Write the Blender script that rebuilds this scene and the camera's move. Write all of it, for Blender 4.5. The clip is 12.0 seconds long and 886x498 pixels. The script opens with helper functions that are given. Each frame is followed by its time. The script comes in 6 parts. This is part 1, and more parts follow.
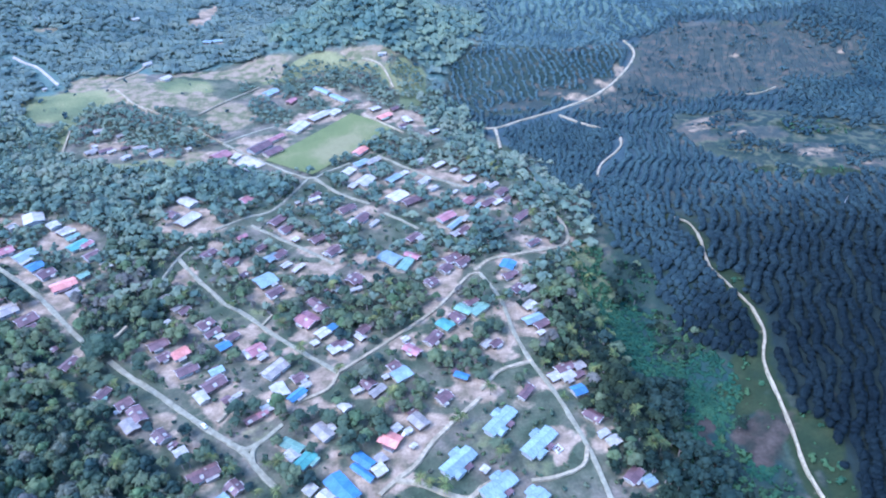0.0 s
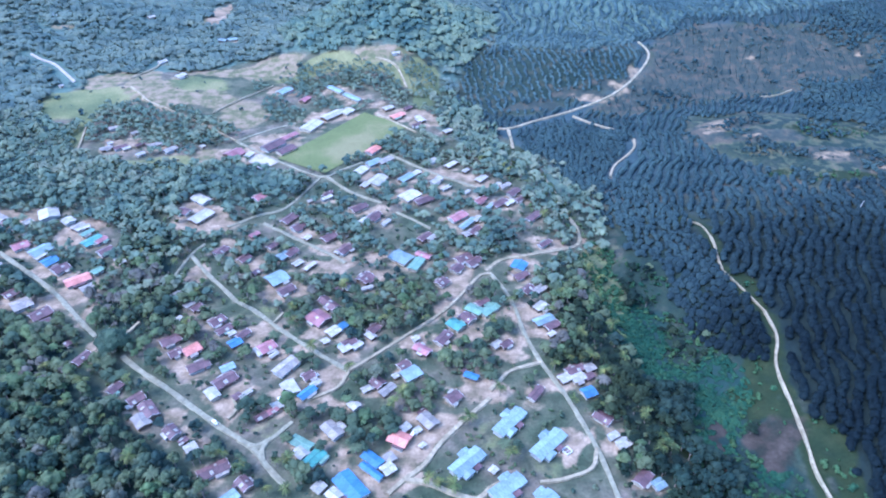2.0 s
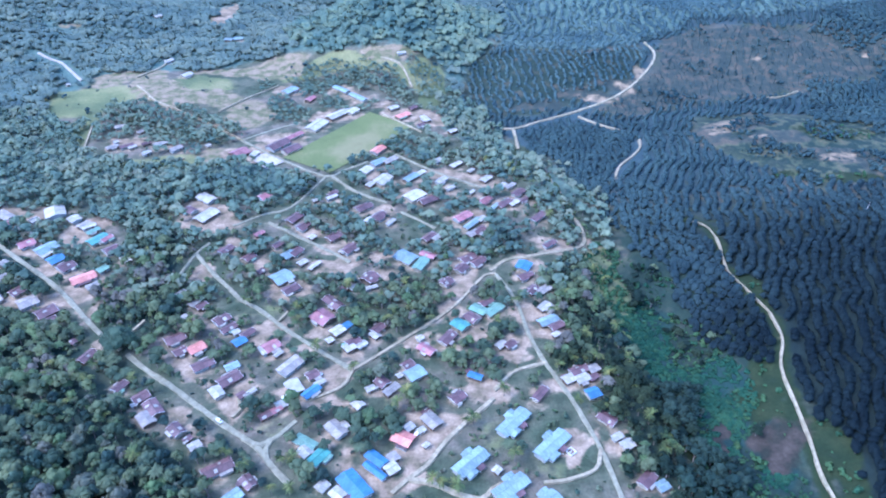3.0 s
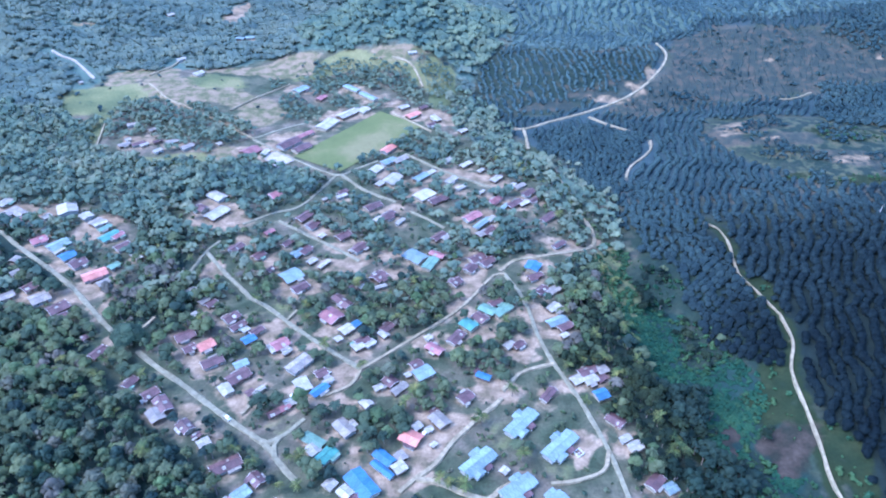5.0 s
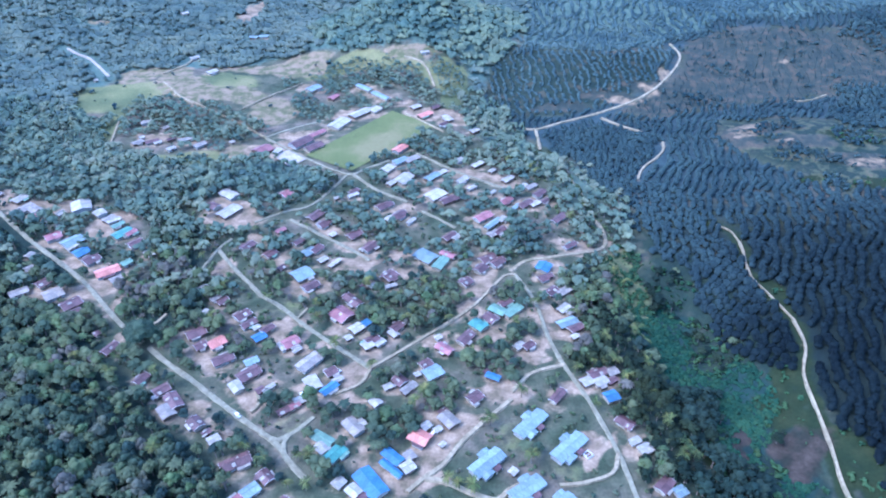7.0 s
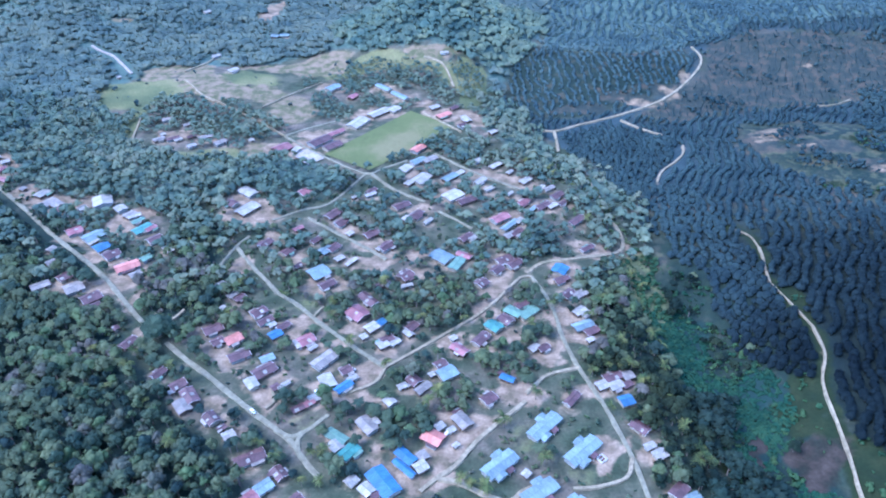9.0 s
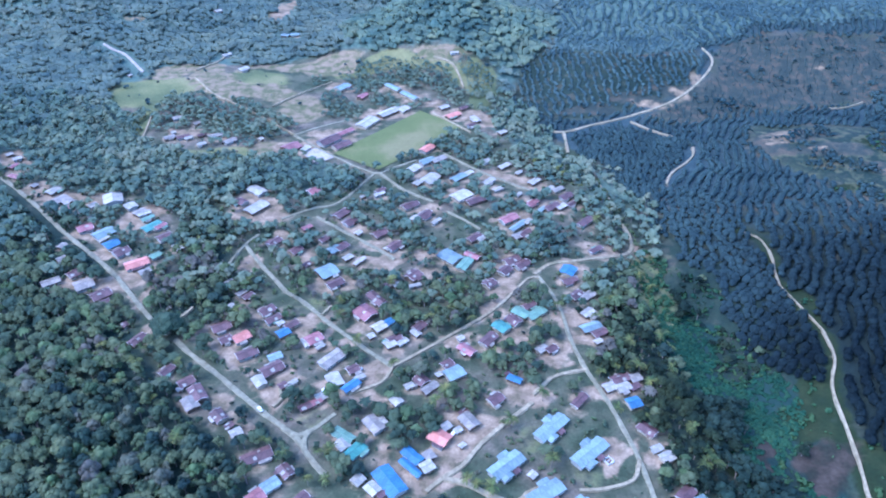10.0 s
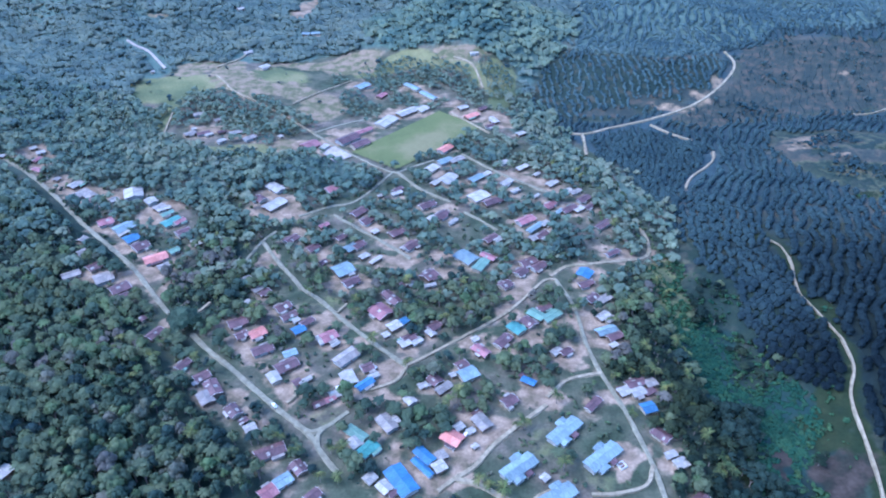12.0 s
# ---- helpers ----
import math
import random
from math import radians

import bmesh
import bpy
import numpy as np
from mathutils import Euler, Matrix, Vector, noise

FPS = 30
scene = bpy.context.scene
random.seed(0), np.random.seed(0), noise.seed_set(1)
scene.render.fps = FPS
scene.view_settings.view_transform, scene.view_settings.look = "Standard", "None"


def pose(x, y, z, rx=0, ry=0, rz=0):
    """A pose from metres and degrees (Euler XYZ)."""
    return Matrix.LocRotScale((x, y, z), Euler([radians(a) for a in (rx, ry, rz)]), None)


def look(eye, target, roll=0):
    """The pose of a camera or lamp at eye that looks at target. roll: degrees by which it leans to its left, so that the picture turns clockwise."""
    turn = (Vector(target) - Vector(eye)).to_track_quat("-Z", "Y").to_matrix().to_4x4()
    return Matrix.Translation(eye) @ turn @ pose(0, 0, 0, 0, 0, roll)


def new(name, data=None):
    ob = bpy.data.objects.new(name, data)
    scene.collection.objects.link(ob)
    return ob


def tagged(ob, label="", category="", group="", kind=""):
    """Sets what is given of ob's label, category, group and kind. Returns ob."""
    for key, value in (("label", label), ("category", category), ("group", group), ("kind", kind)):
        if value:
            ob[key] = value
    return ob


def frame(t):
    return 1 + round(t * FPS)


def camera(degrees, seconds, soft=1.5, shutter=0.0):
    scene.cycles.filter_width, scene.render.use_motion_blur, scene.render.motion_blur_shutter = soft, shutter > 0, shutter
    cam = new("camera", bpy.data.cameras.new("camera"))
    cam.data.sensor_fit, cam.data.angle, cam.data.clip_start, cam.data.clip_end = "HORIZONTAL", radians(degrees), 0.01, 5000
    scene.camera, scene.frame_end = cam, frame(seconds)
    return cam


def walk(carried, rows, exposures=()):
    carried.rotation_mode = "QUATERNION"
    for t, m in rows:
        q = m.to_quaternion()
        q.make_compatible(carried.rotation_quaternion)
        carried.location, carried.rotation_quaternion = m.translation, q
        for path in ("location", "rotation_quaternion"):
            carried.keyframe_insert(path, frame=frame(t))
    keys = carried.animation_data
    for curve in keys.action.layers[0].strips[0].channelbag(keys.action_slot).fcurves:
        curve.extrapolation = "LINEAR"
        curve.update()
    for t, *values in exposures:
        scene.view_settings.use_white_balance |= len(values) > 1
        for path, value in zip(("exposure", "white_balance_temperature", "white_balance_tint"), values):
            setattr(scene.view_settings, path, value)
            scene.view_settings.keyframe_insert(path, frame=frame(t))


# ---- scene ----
cam = camera(64.2, 12.0, soft=2.05)
EYE = 250.0
# seconds, turn to the left, look up, lean: a hovering drone that pans
ROWS = [
    (0.0, 0.000, -34.954, -0.026),
    (0.5, 0.305, -34.964, 0.017),
    (1.0, 0.537, -34.962, 0.030),
    (1.5, 0.774, -34.977, 0.033),
    (2.0, 1.123, -34.959, 0.037),
    (2.5, 1.350, -34.958, 0.037),
    (3.0, 1.578, -34.965, 0.041),
    (5.0, 2.495, -34.987, -0.001),
    (5.5, 2.749, -34.994, -0.012),
    (6.0, 3.037, -34.994, -0.037),
    (6.5, 3.281, -35.001, -0.063),
    (8.5, 4.695, -34.969, -0.091),
    (9.0, 5.174, -34.955, -0.085),
    (9.5, 5.574, -34.958, -0.046),
    (10.0, 5.984, -34.947, -0.048),
    (10.5, 6.375, -34.932, 0.010),
    (11.0, 6.787, -34.935, 0.032),
    (11.5, 7.179, -34.924, 0.060),
    (12.0, 7.589, -34.930, 0.112),
]
EXPOSURE, KELVIN, TINT, SKY, SUN, SUN_UP, SUN_TURN = 2.22, 4790, 24, 0.15, 1.2, 52.0, 250.0
FADE = [(0.0, 0.03), (3.0, 0.0), (6.5, -0.05), (9.0, -0.18), (10.8, -0.25), (12.0, -0.34)]
walk(cam, [(t, pose(0, 0, EYE, 90 + pitch, 0, yaw) @ pose(0, 0, 0, 0, 0, lean)) for t, yaw, pitch, lean in ROWS], [(t, EXPOSURE + stops, KELVIN - 9 * t, TINT) for t, stops in FADE])

# ---- sky and sun: the even blue light of a hazy evening ----
world = bpy.data.worlds.new("sky")
scene.world = world
world.use_nodes = True
sky = world.node_tree.nodes.new("ShaderNodeTexSky")
sky.sky_type, sky.sun_disc = "NISHITA", False
sky.sun_elevation, sky.sun_rotation = radians(SUN_UP), radians(SUN_TURN)
sky.air_density, sky.dust_density, sky.ozone_density = 1.2, 0.6, 2.0
back = world.node_tree.nodes["Background"]
world.node_tree.links.new(sky.outputs[0], back.inputs[0])
back.inputs[1].default_value = SKY
lamp = bpy.data.lights.new("sun", "SUN")
lamp.energy, lamp.angle, lamp.color = SUN, radians(40), (1.0, 0.93, 0.84)
sun = new("sun", lamp)
a, b = radians(SUN_TURN), radians(SUN_UP)
toward = Vector((math.sin(a) * math.cos(b), math.cos(a) * math.cos(b), math.sin(b)))
sun.matrix_world = look(toward * 900, (0, 0, 0))

# ---- plan: x to the right, y ahead, metres ----
HILLS = [(-85, 715, 44, 95, 60), (-60, 640, 10, 60, 45), (95, 640, 20, 90, 60), (350, 720, 42, 190, 110), (320, 335, 26, 130, 150),
         (-280, 590, 8, 90, 60), (-420, 760, 22, 160, 120), (240, 505, 10, 90, 45), (560, 480, 30, 150, 160), (-560, 420, 14, 150, 160), (-45, 745, 14, 70, 50), (14, 612, -13, 34, 48), (130, 800, 22, 130, 60), (40, 900, 26, 120, 70), (-150, 890, 30, 120, 60), (-530, 770, 28, 110, 60)]
# roofs: place, turn, length, width, tone
WEST_EDGE = [
    (-186.0, 255.2, 65, 9.5, 6.0, "M"), (-198.0, 265.8, -40, 4.1, 3.6, "M"), (-161.3, 235.2, 64, 7.8, 4.9, "M"), (-148.8, 228.6, 47, 7.9, 6.3, "M"),
    (-150.1, 223.9, 36, 3.2, 2.6, "W"), (-140.5, 222.0, -49, 11.2, 7.0, "M"), (-141.4, 215.6, -47, 9.1, 7.0, "G"), (-125.4, 209.6, -42, 7.9, 6.1, "M"),
    (-118.7, 204.7, 51, 4.3, 3.3, "M"), (-114.1, 200.8, 40, 5.7, 5.4, "W"), (-100.9, 189.4, 35, 13.4, 6.6, "M"), (-86.1, 182.9, -43, 7.5, 5.7, "M"),
    (-90.6, 175.7, 47, 7.9, 5.9, "L"), (-94.8, 169.2, 50, 7.4, 7.0, "R"), (-76.1, 170.4, 55, 6.7, 5.1, "M"),
]
WEST_STREET_A = [
    (-146.3, 269.4, 38, 10.2, 7.1, "M"), (-140.6, 260.1, 43, 6.7, 5.8, "M"), (-133.0, 262.7, 44, 9.1, 7.0, "O"), (-126.1, 251.0, 37, 11.0, 6.6, "M"),
    (-111.3, 250.2, 36, 7.3, 5.1, "L"), (-110.3, 241.6, 45, 11.7, 7.5, "M"), (-113.9, 232.8, -47, 7.8, 5.8, "W"), (-98.2, 233.2, 46, 7.1, 2.8, "W"),
    (-101.8, 231.5, 44, 4.5, 4.3, "M"), (-87.5, 219.2, 40, 6.3, 4.2, "M"), (-83.1, 222.9, 43, 5.4, 3.9, "R"), (-81.6, 226.2, 34, 5.6, 5.0, "W"),
    (-112.4, 268.2, 45, 7.2, 6.2, "B"), (-109.9, 274.8, 51, 7.9, 4.8, "M"), (-95.4, 265.3, 45, 9.1, 7.6, "R"), (-90.4, 259.9, 52, 5.5, 2.6, "W"),
]
WEST_STREET_B = [
    (-98.9, 262.0, -53, 7.1, 3.1, "W"), (-82.3, 251.9, 56, 14.2, 7.7, "G"),
]
WHITE_CORNER = [
    (-77.8, 237.3, -56, 9.8, 7.3, "W"), (-70.4, 245.5, 41, 6.4, 5.4, "M"), (-69.1, 234.4, 52, 9.9, 4.9, "B"), (-66.1, 240.6, 40, 5.6, 3.3, "W"),
    (-53.8, 212.1, -45, 10.5, 6.9, "G"), (-51.1, 214.0, 43, 5.2, 4.9, "W"), (-45.8, 227.1, -45, 5.7, 5.3, "W"), (-41.3, 237.5, 35, 4.9, 3.8, "W"),
    (-36.0, 241.6, -43, 6.9, 6.5, "M"), (-31.1, 237.0, 49, 9.3, 4.7, "G"), (-24.4, 253.7, 42, 6.4, 5.8, "M"), (-28.0, 246.4, 39, 3.3, 3.2, "W"),
    (-20.5, 248.0, 38, 9.7, 8.2, "L"), (-66.2, 204.2, -30, 11.6, 5.7, "A"), (-65.2, 199.3, -46, 6.5, 6.1, "W"), (-59.1, 196.8, 56, 9.6, 6.3, "T"),
]
SOUTH_BLOCK_A = [
    (-23.3, 207.8, -27, 9.7, 7.8, "O"), (-21.1, 214.4, 44, 5.0, 4.4, "W"), (-15.6, 212.8, 38, 4.0, 3.3, "W"), (-13.0, 204.4, 51, 3.3, 2.6, "W"),
    (-11.1, 218.4, -48, 9.5, 7.0, "G"), (-13.7, 223.6, 45, 5.2, 3.5, "M"), (-34.1, 196.4, -39, 10.4, 5.5, "B"), (-34.0, 190.2, -39, 12.3, 3.5, "B"),
    (-27.0, 191.5, 39, 6.0, 5.9, "W"), (-26.8, 197.5, -50, 5.2, 5.0, "G"), (-41.7, 182.4, -48, 15.9, 9.0, "B"), (-54.9, 182.0, 54, 5.4, 5.3, "W"),
    (-48.0, 178.2, -39, 6.5, 5.6, "W"), (-43.9, 176.2, 49, 4.5, 3.7, "M"), (9.0, 246.9, -24, 7.6, 4.2, "B"), (5.5, 250.4, 43, 3.2, 2.6, "M"),
]
SOUTH_BLOCK_B = [
    (0.5, 232.9, 44, 7.7, 6.1, "M"), (17.7, 192.0, 51, 3.9, 3.7, "W"), (39.5, 236.1, 55, 10.2, 4.4, "M"),
]
EAST_ROW_A = [
    (48.3, 289.3, 31, 11.8, 6.2, "L"), (52.4, 285.2, 37, 8.9, 5.3, "M"), (51.4, 278.5, 37, 4.7, 3.4, "W"), (47.2, 301.1, 47, 8.4, 5.2, "W"),
    (51.1, 299.0, 49, 6.7, 3.8, "G"), (41.8, 315.7, 50, 8.5, 5.9, "M"), (48.5, 316.2, 44, 9.5, 5.5, "G"), (59.9, 252.4, 28, 10.0, 5.5, "M"),
    (67.3, 253.8, 29, 6.2, 5.3, "G"), (54.2, 246.1, 32, 6.2, 5.6, "W"), (60.9, 246.7, 30, 7.5, 5.4, "W"), (66.4, 247.9, 37, 6.1, 3.7, "M"),
    (64.7, 237.2, 25, 6.9, 6.7, "B"), (68.9, 221.5, -40, 8.8, 5.9, "M"), (71.7, 211.3, 31, 5.4, 3.7, "W"), (75.4, 207.0, 32, 6.4, 5.4, "W"),
]
EAST_ROW_B = [
    (80.2, 188.7, 48, 8.8, 5.8, "M"), (86.1, 186.1, 30, 5.5, 5.2, "L"),
]
CHURCH_ROW_A = [
    (38.4, 338.5, 66, 9.2, 8.9, "B"), (39.0, 329.0, 30, 9.7, 4.4, "M"), (1.2, 284.7, -41, 9.3, 7.4, "C"), (7.5, 290.3, -45, 8.2, 6.8, "M"),
    (11.5, 297.4, -33, 9.9, 6.8, "A"), (19.6, 297.5, 47, 12.5, 6.0, "A"), (15.6, 304.0, 43, 8.6, 5.2, "M"), (-6.8, 321.4, 50, 7.3, 7.0, "M"),
    (1.7, 334.9, 55, 8.5, 6.4, "M"), (5.4, 345.6, 39, 10.9, 6.7, "M"), (11.6, 342.0, 46, 10.2, 6.1, "M"), (-31.8, 345.4, -37, 13.8, 10.6, "L"),
    (-22.5, 338.8, 67, 12.7, 6.8, "A"), (-18.6, 347.9, -29, 10.1, 5.0, "R"), (-5.1, 274.1, 57, 10.8, 6.2, "M"), (-15.7, 265.2, -37, 9.8, 5.8, "R"),
]
CHURCH_ROW_B = [
    (-19.5, 273.7, 45, 3.9, 3.7, "W"), (22.3, 269.9, 45, 6.3, 4.6, "W"), (27.1, 270.0, 42, 6.8, 4.5, "M"),
]
MIDDLE_LANE_A = [
    (-69.0, 301.1, -43, 13.2, 6.3, "M"), (-72.6, 288.6, -39, 11.5, 10.5, "R"), (-63.1, 278.1, 48, 7.6, 6.6, "W"), (-59.0, 282.1, 49, 6.3, 5.0, "B"),
    (-53.6, 269.6, 41, 7.7, 5.8, "M"), (-55.3, 265.5, 41, 6.2, 6.0, "W"), (-49.4, 268.1, 46, 6.3, 4.3, "W"), (-66.1, 270.7, 42, 4.1, 4.0, "W"),
    (-41.9, 280.5, 54, 7.6, 5.6, "M"), (-43.1, 275.4, -44, 6.2, 4.6, "W"), (-102.4, 323.2, 44, 11.8, 11.6, "L"), (-94.8, 312.4, 46, 10.0, 6.5, "M"),
    (-51.4, 324.6, 56, 8.9, 8.6, "M"), (-49.4, 315.5, 28, 7.6, 2.8, "W"), (-64.0, 314.8, 47, 6.1, 4.8, "M"), (-60.0, 315.2, 49, 5.1, 3.8, "W"),
]
MIDDLE_LANE_B = [
    (-126.5, 342.5, 57, 8.1, 6.6, "M"), (-116.0, 329.1, 58, 5.5, 4.1, "M"), (-142.1, 349.7, 63, 9.9, 6.2, "M"), (-103.4, 345.8, 52, 8.8, 7.0, "L"),
    (-99.4, 349.1, 58, 8.9, 6.8, "M"), (-93.3, 338.5, 50, 6.4, 4.5, "W"), (-85.4, 335.6, 58, 9.8, 2.9, "W"), (-112.1, 356.2, 55, 7.9, 5.0, "M"),
    (-126.4, 368.4, 49, 7.3, 4.0, "R"), (-108.0, 387.0, 59, 11.8, 7.3, "M"), (-100.4, 378.1, 53, 9.7, 6.3, "M"), (-92.4, 365.7, 55, 4.9, 4.3, "W"),
    (-78.8, 366.2, 48, 10.0, 7.2, "M"), (-66.8, 353.2, 54, 11.0, 6.4, "M"), (-70.8, 350.6, 53, 4.8, 4.0, "W"),
]
COMPOUND = [
    (-173.1, 410.5, -34, 14.0, 8.7, "W"), (-166.3, 388.7, 60, 16.2, 9.7, "W"), (-178.6, 394.5, -32, 7.9, 7.1, "M"), (-133.7, 413.7, 50, 8.5, 7.9, "R"),
]
NORTH_WEST_HAMLET_A = [
    (-252.5, 348.2, 57, 13.1, 10.0, "L"), (-249.6, 342.3, 66, 8.2, 3.3, "W"), (-267.5, 352.5, 44, 9.7, 8.1, "R"), (-241.6, 337.0, 54, 9.3, 8.9, "B"),
    (-232.2, 330.1, 55, 9.6, 9.4, "M"), (-216.9, 319.1, 40, 14.0, 8.4, "O"), (-209.3, 328.3, 56, 7.1, 5.2, "A"), (-208.4, 312.1, 44, 7.4, 5.2, "G"),
    (-225.6, 358.9, 56, 13.0, 8.0, "C"), (-232.5, 367.9, 56, 9.2, 4.1, "A"), (-220.7, 359.9, 63, 8.2, 5.3, "R"), (-267.3, 389.4, -59, 13.4, 12.7, "W"),
    (-250.7, 381.5, -39, 7.9, 7.6, "W"), (-241.5, 374.7, 65, 8.5, 5.8, "G"), (-237.8, 373.4, 41, 8.9, 4.6, "W"), (-199.8, 338.2, -39, 8.2, 4.8, "W"),
]
NORTH_WEST_HAMLET_B = [
    (-212.6, 348.2, 51, 9.3, 8.0, "M"), (-276.3, 379.2, 59, 5.9, 5.4, "W"), (-281.4, 369.1, 58, 4.9, 4.7, "W"), (-269.2, 364.5, -30, 3.9, 3.9, "W"),
    (-290.6, 376.4, -31, 5.8, 5.0, "R"), (-312.9, 394.5, 71, 10.4, 7.6, "W"), (-302.8, 382.6, 61, 13.4, 8.5, "G"), (-295.6, 382.2, -27, 8.3, 7.4, "G"),
]
NORTH_WEST_LANE = [
    (-263.8, 318.8, 53, 5.9, 5.4, "G"), (-248.8, 305.7, 58, 7.7, 7.6, "M"), (-257.9, 296.8, 43, 10.3, 6.6, "G"), (-237.8, 296.6, 43, 10.5, 9.9, "G"),
    (-223.6, 288.8, 50, 10.8, 9.0, "M"), (-218.0, 282.3, 43, 5.9, 5.7, "M"), (-271.4, 332.2, 74, 5.6, 5.0, "G"), (-155.2, 306.7, 56, 5.8, 5.7, "W"),
    (-145.8, 298.6, 55, 6.4, 4.4, "G"), (-140.9, 296.1, 55, 6.9, 4.6, "M"), (-147.6, 286.7, 54, 4.3, 3.7, "W"), (-126.4, 285.1, 51, 9.0, 6.8, "M"),
    (-120.8, 278.4, 47, 9.2, 5.1, "M"), (-116.2, 275.7, 48, 4.5, 3.6, "W"),
]
WESTERN_OUTSKIRTS = [
    (-209.0, 164.3, 70, 6.2, 6.7, "W"), (-374.0, 439.5, 55, 5.3, 4.7, "W"), (-364.0, 433.9, 43, 6.4, 4.7, "W"), (-359.9, 422.6, 83, 7.4, 4.1, "R"),
    (-387.1, 422.1, 92, 4.4, 4.7, "W"), (-330.0, 399.1, 78, 4.8, 4.7, "G"), (-342.7, 410.6, 45, 4.4, 4.7, "W"), (-350.2, 408.7, -16, 8.7, 4.7, "R"),
]
NORTH_LANE = [
    (-58.1, 563.3, 43, 9.7, 6.2, "W"), (-41.5, 563.6, 48, 8.6, 5.3, "M"), (-49.1, 548.9, 45, 13.8, 6.9, "O"), (-29.6, 543.3, -57, 11.8, 5.4, "W"),
]
SCHOOL_A = [
    (-6.8, 521.1, 44, 8.1, 5.4, "W"), (-32.5, 531.7, 40, 7.8, 4.7, "M"), (-282.1, 653.3, 53, 8.9, 6.2, "W"), (-252.1, 615.8, 57, 10.2, 6.9, "W"),
    (-240.1, 713.0, -11, 9.3, 6.9, "L"), (-229.6, 713.4, 13, 10.5, 6.9, "L"), (-332.4, 767.0, 51, 8.3, 6.9, "W"), (-56.7, 642.7, 18, 8.0, 4.7, "W"),
]
NORTH_HAMLET = [
    (-274.7, 516.7, 32, 9.5, 5.4, "G"), (-255.7, 509.0, 53, 6.4, 4.7, "G"), (-268.2, 483.4, 45, 9.5, 5.4, "G"), (-258.0, 485.8, 38, 10.6, 5.3, "M"),
    (-253.2, 484.5, 49, 6.7, 3.9, "W"), (-233.0, 490.7, 34, 10.9, 5.4, "G"), (-238.6, 475.2, 55, 7.1, 4.7, "W"), (-218.6, 483.1, 53, 10.5, 6.2, "G"),
    (-268.9, 492.0, 55, 4.0, 3.9, "W"), (-244.6, 490.5, 42, 7.7, 4.1, "M"), (-351.5, 591.1, 61, 4.0, 3.9, "W"), (-195.7, 489.4, 58, 4.0, 3.9, "W"),
]
FIELD_LANE_W = [
    (-68.6, 453.7, 60, 10.3, 7.9, "W"), (-55.3, 439.8, 60, 14.9, 9.7, "W"), (-63.5, 432.4, 60, 6.7, 5.3, "W"), (-60.6, 466.4, 44, 12.3, 7.1, "L"),
    (-52.5, 469.4, 47, 13.0, 6.4, "G"), (-31.2, 418.3, 48, 14.1, 10.8, "W"), (-21.2, 412.7, 39, 14.2, 7.4, "M"), (-87.6, 414.6, 41, 8.6, 3.8, "W"),
    (-87.9, 419.3, 55, 8.9, 4.5, "M"), (-98.0, 410.2, 41, 4.9, 2.9, "W"), (-64.3, 401.9, 44, 12.3, 7.2, "M"), (-53.3, 391.1, 56, 11.4, 6.1, "M"),
    (-59.1, 385.9, 57, 6.8, 5.0, "W"), (-44.5, 384.5, 58, 8.4, 3.1, "W"), (2.1, 391.9, 43, 13.0, 7.4, "R"), (8.4, 384.0, 54, 15.6, 4.5, "L"),
]
FIELD_LANE_X = [
    (14.4, 389.6, 52, 7.3, 4.7, "W"), (12.6, 375.9, 52, 10.5, 5.1, "M"), (8.9, 372.4, 44, 8.9, 5.3, "G"), (-18.7, 367.6, 50, 10.5, 5.8, "M"),
    (-14.2, 367.0, 53, 6.7, 4.6, "W"), (-63.1, 486.3, 59, 12.8, 7.7, "O"),
]
NORTH_LANE_W = [
    (30.2, 410.1, 47, 12.7, 6.2, "M"), (23.5, 405.7, 58, 8.9, 3.3, "L"), (36.7, 411.4, 46, 8.6, 4.7, "W"), (40.5, 426.0, 48, 11.0, 6.1, "M"),
    (44.0, 416.5, 53, 8.9, 3.5, "M"), (52.1, 396.0, 51, 14.1, 5.6, "M"), (17.3, 413.3, 48, 10.5, 5.1, "R"), (18.6, 443.4, 54, 10.6, 5.6, "W"),
    (-13.4, 440.0, 53, 10.8, 5.2, "W"), (-6.3, 429.8, 45, 8.2, 3.6, "W"), (8.1, 424.1, 58, 6.6, 2.6, "W"), (-28.9, 450.2, 51, 9.1, 4.6, "W"),
    (-35.2, 443.4, 52, 13.3, 6.6, "L"), (-3.2, 464.0, 49, 11.1, 4.7, "W"), (-16.7, 470.5, 45, 8.1, 5.6, "W"), (7.6, 455.2, 55, 6.5, 3.6, "W"),
]
NORTH_LANE_X = [
    (29.1, 434.3, 51, 8.6, 3.7, "W"), (35.2, 434.5, 44, 9.7, 4.3, "G"), (56.4, 364.6, 41, 10.1, 4.3, "M"),
]
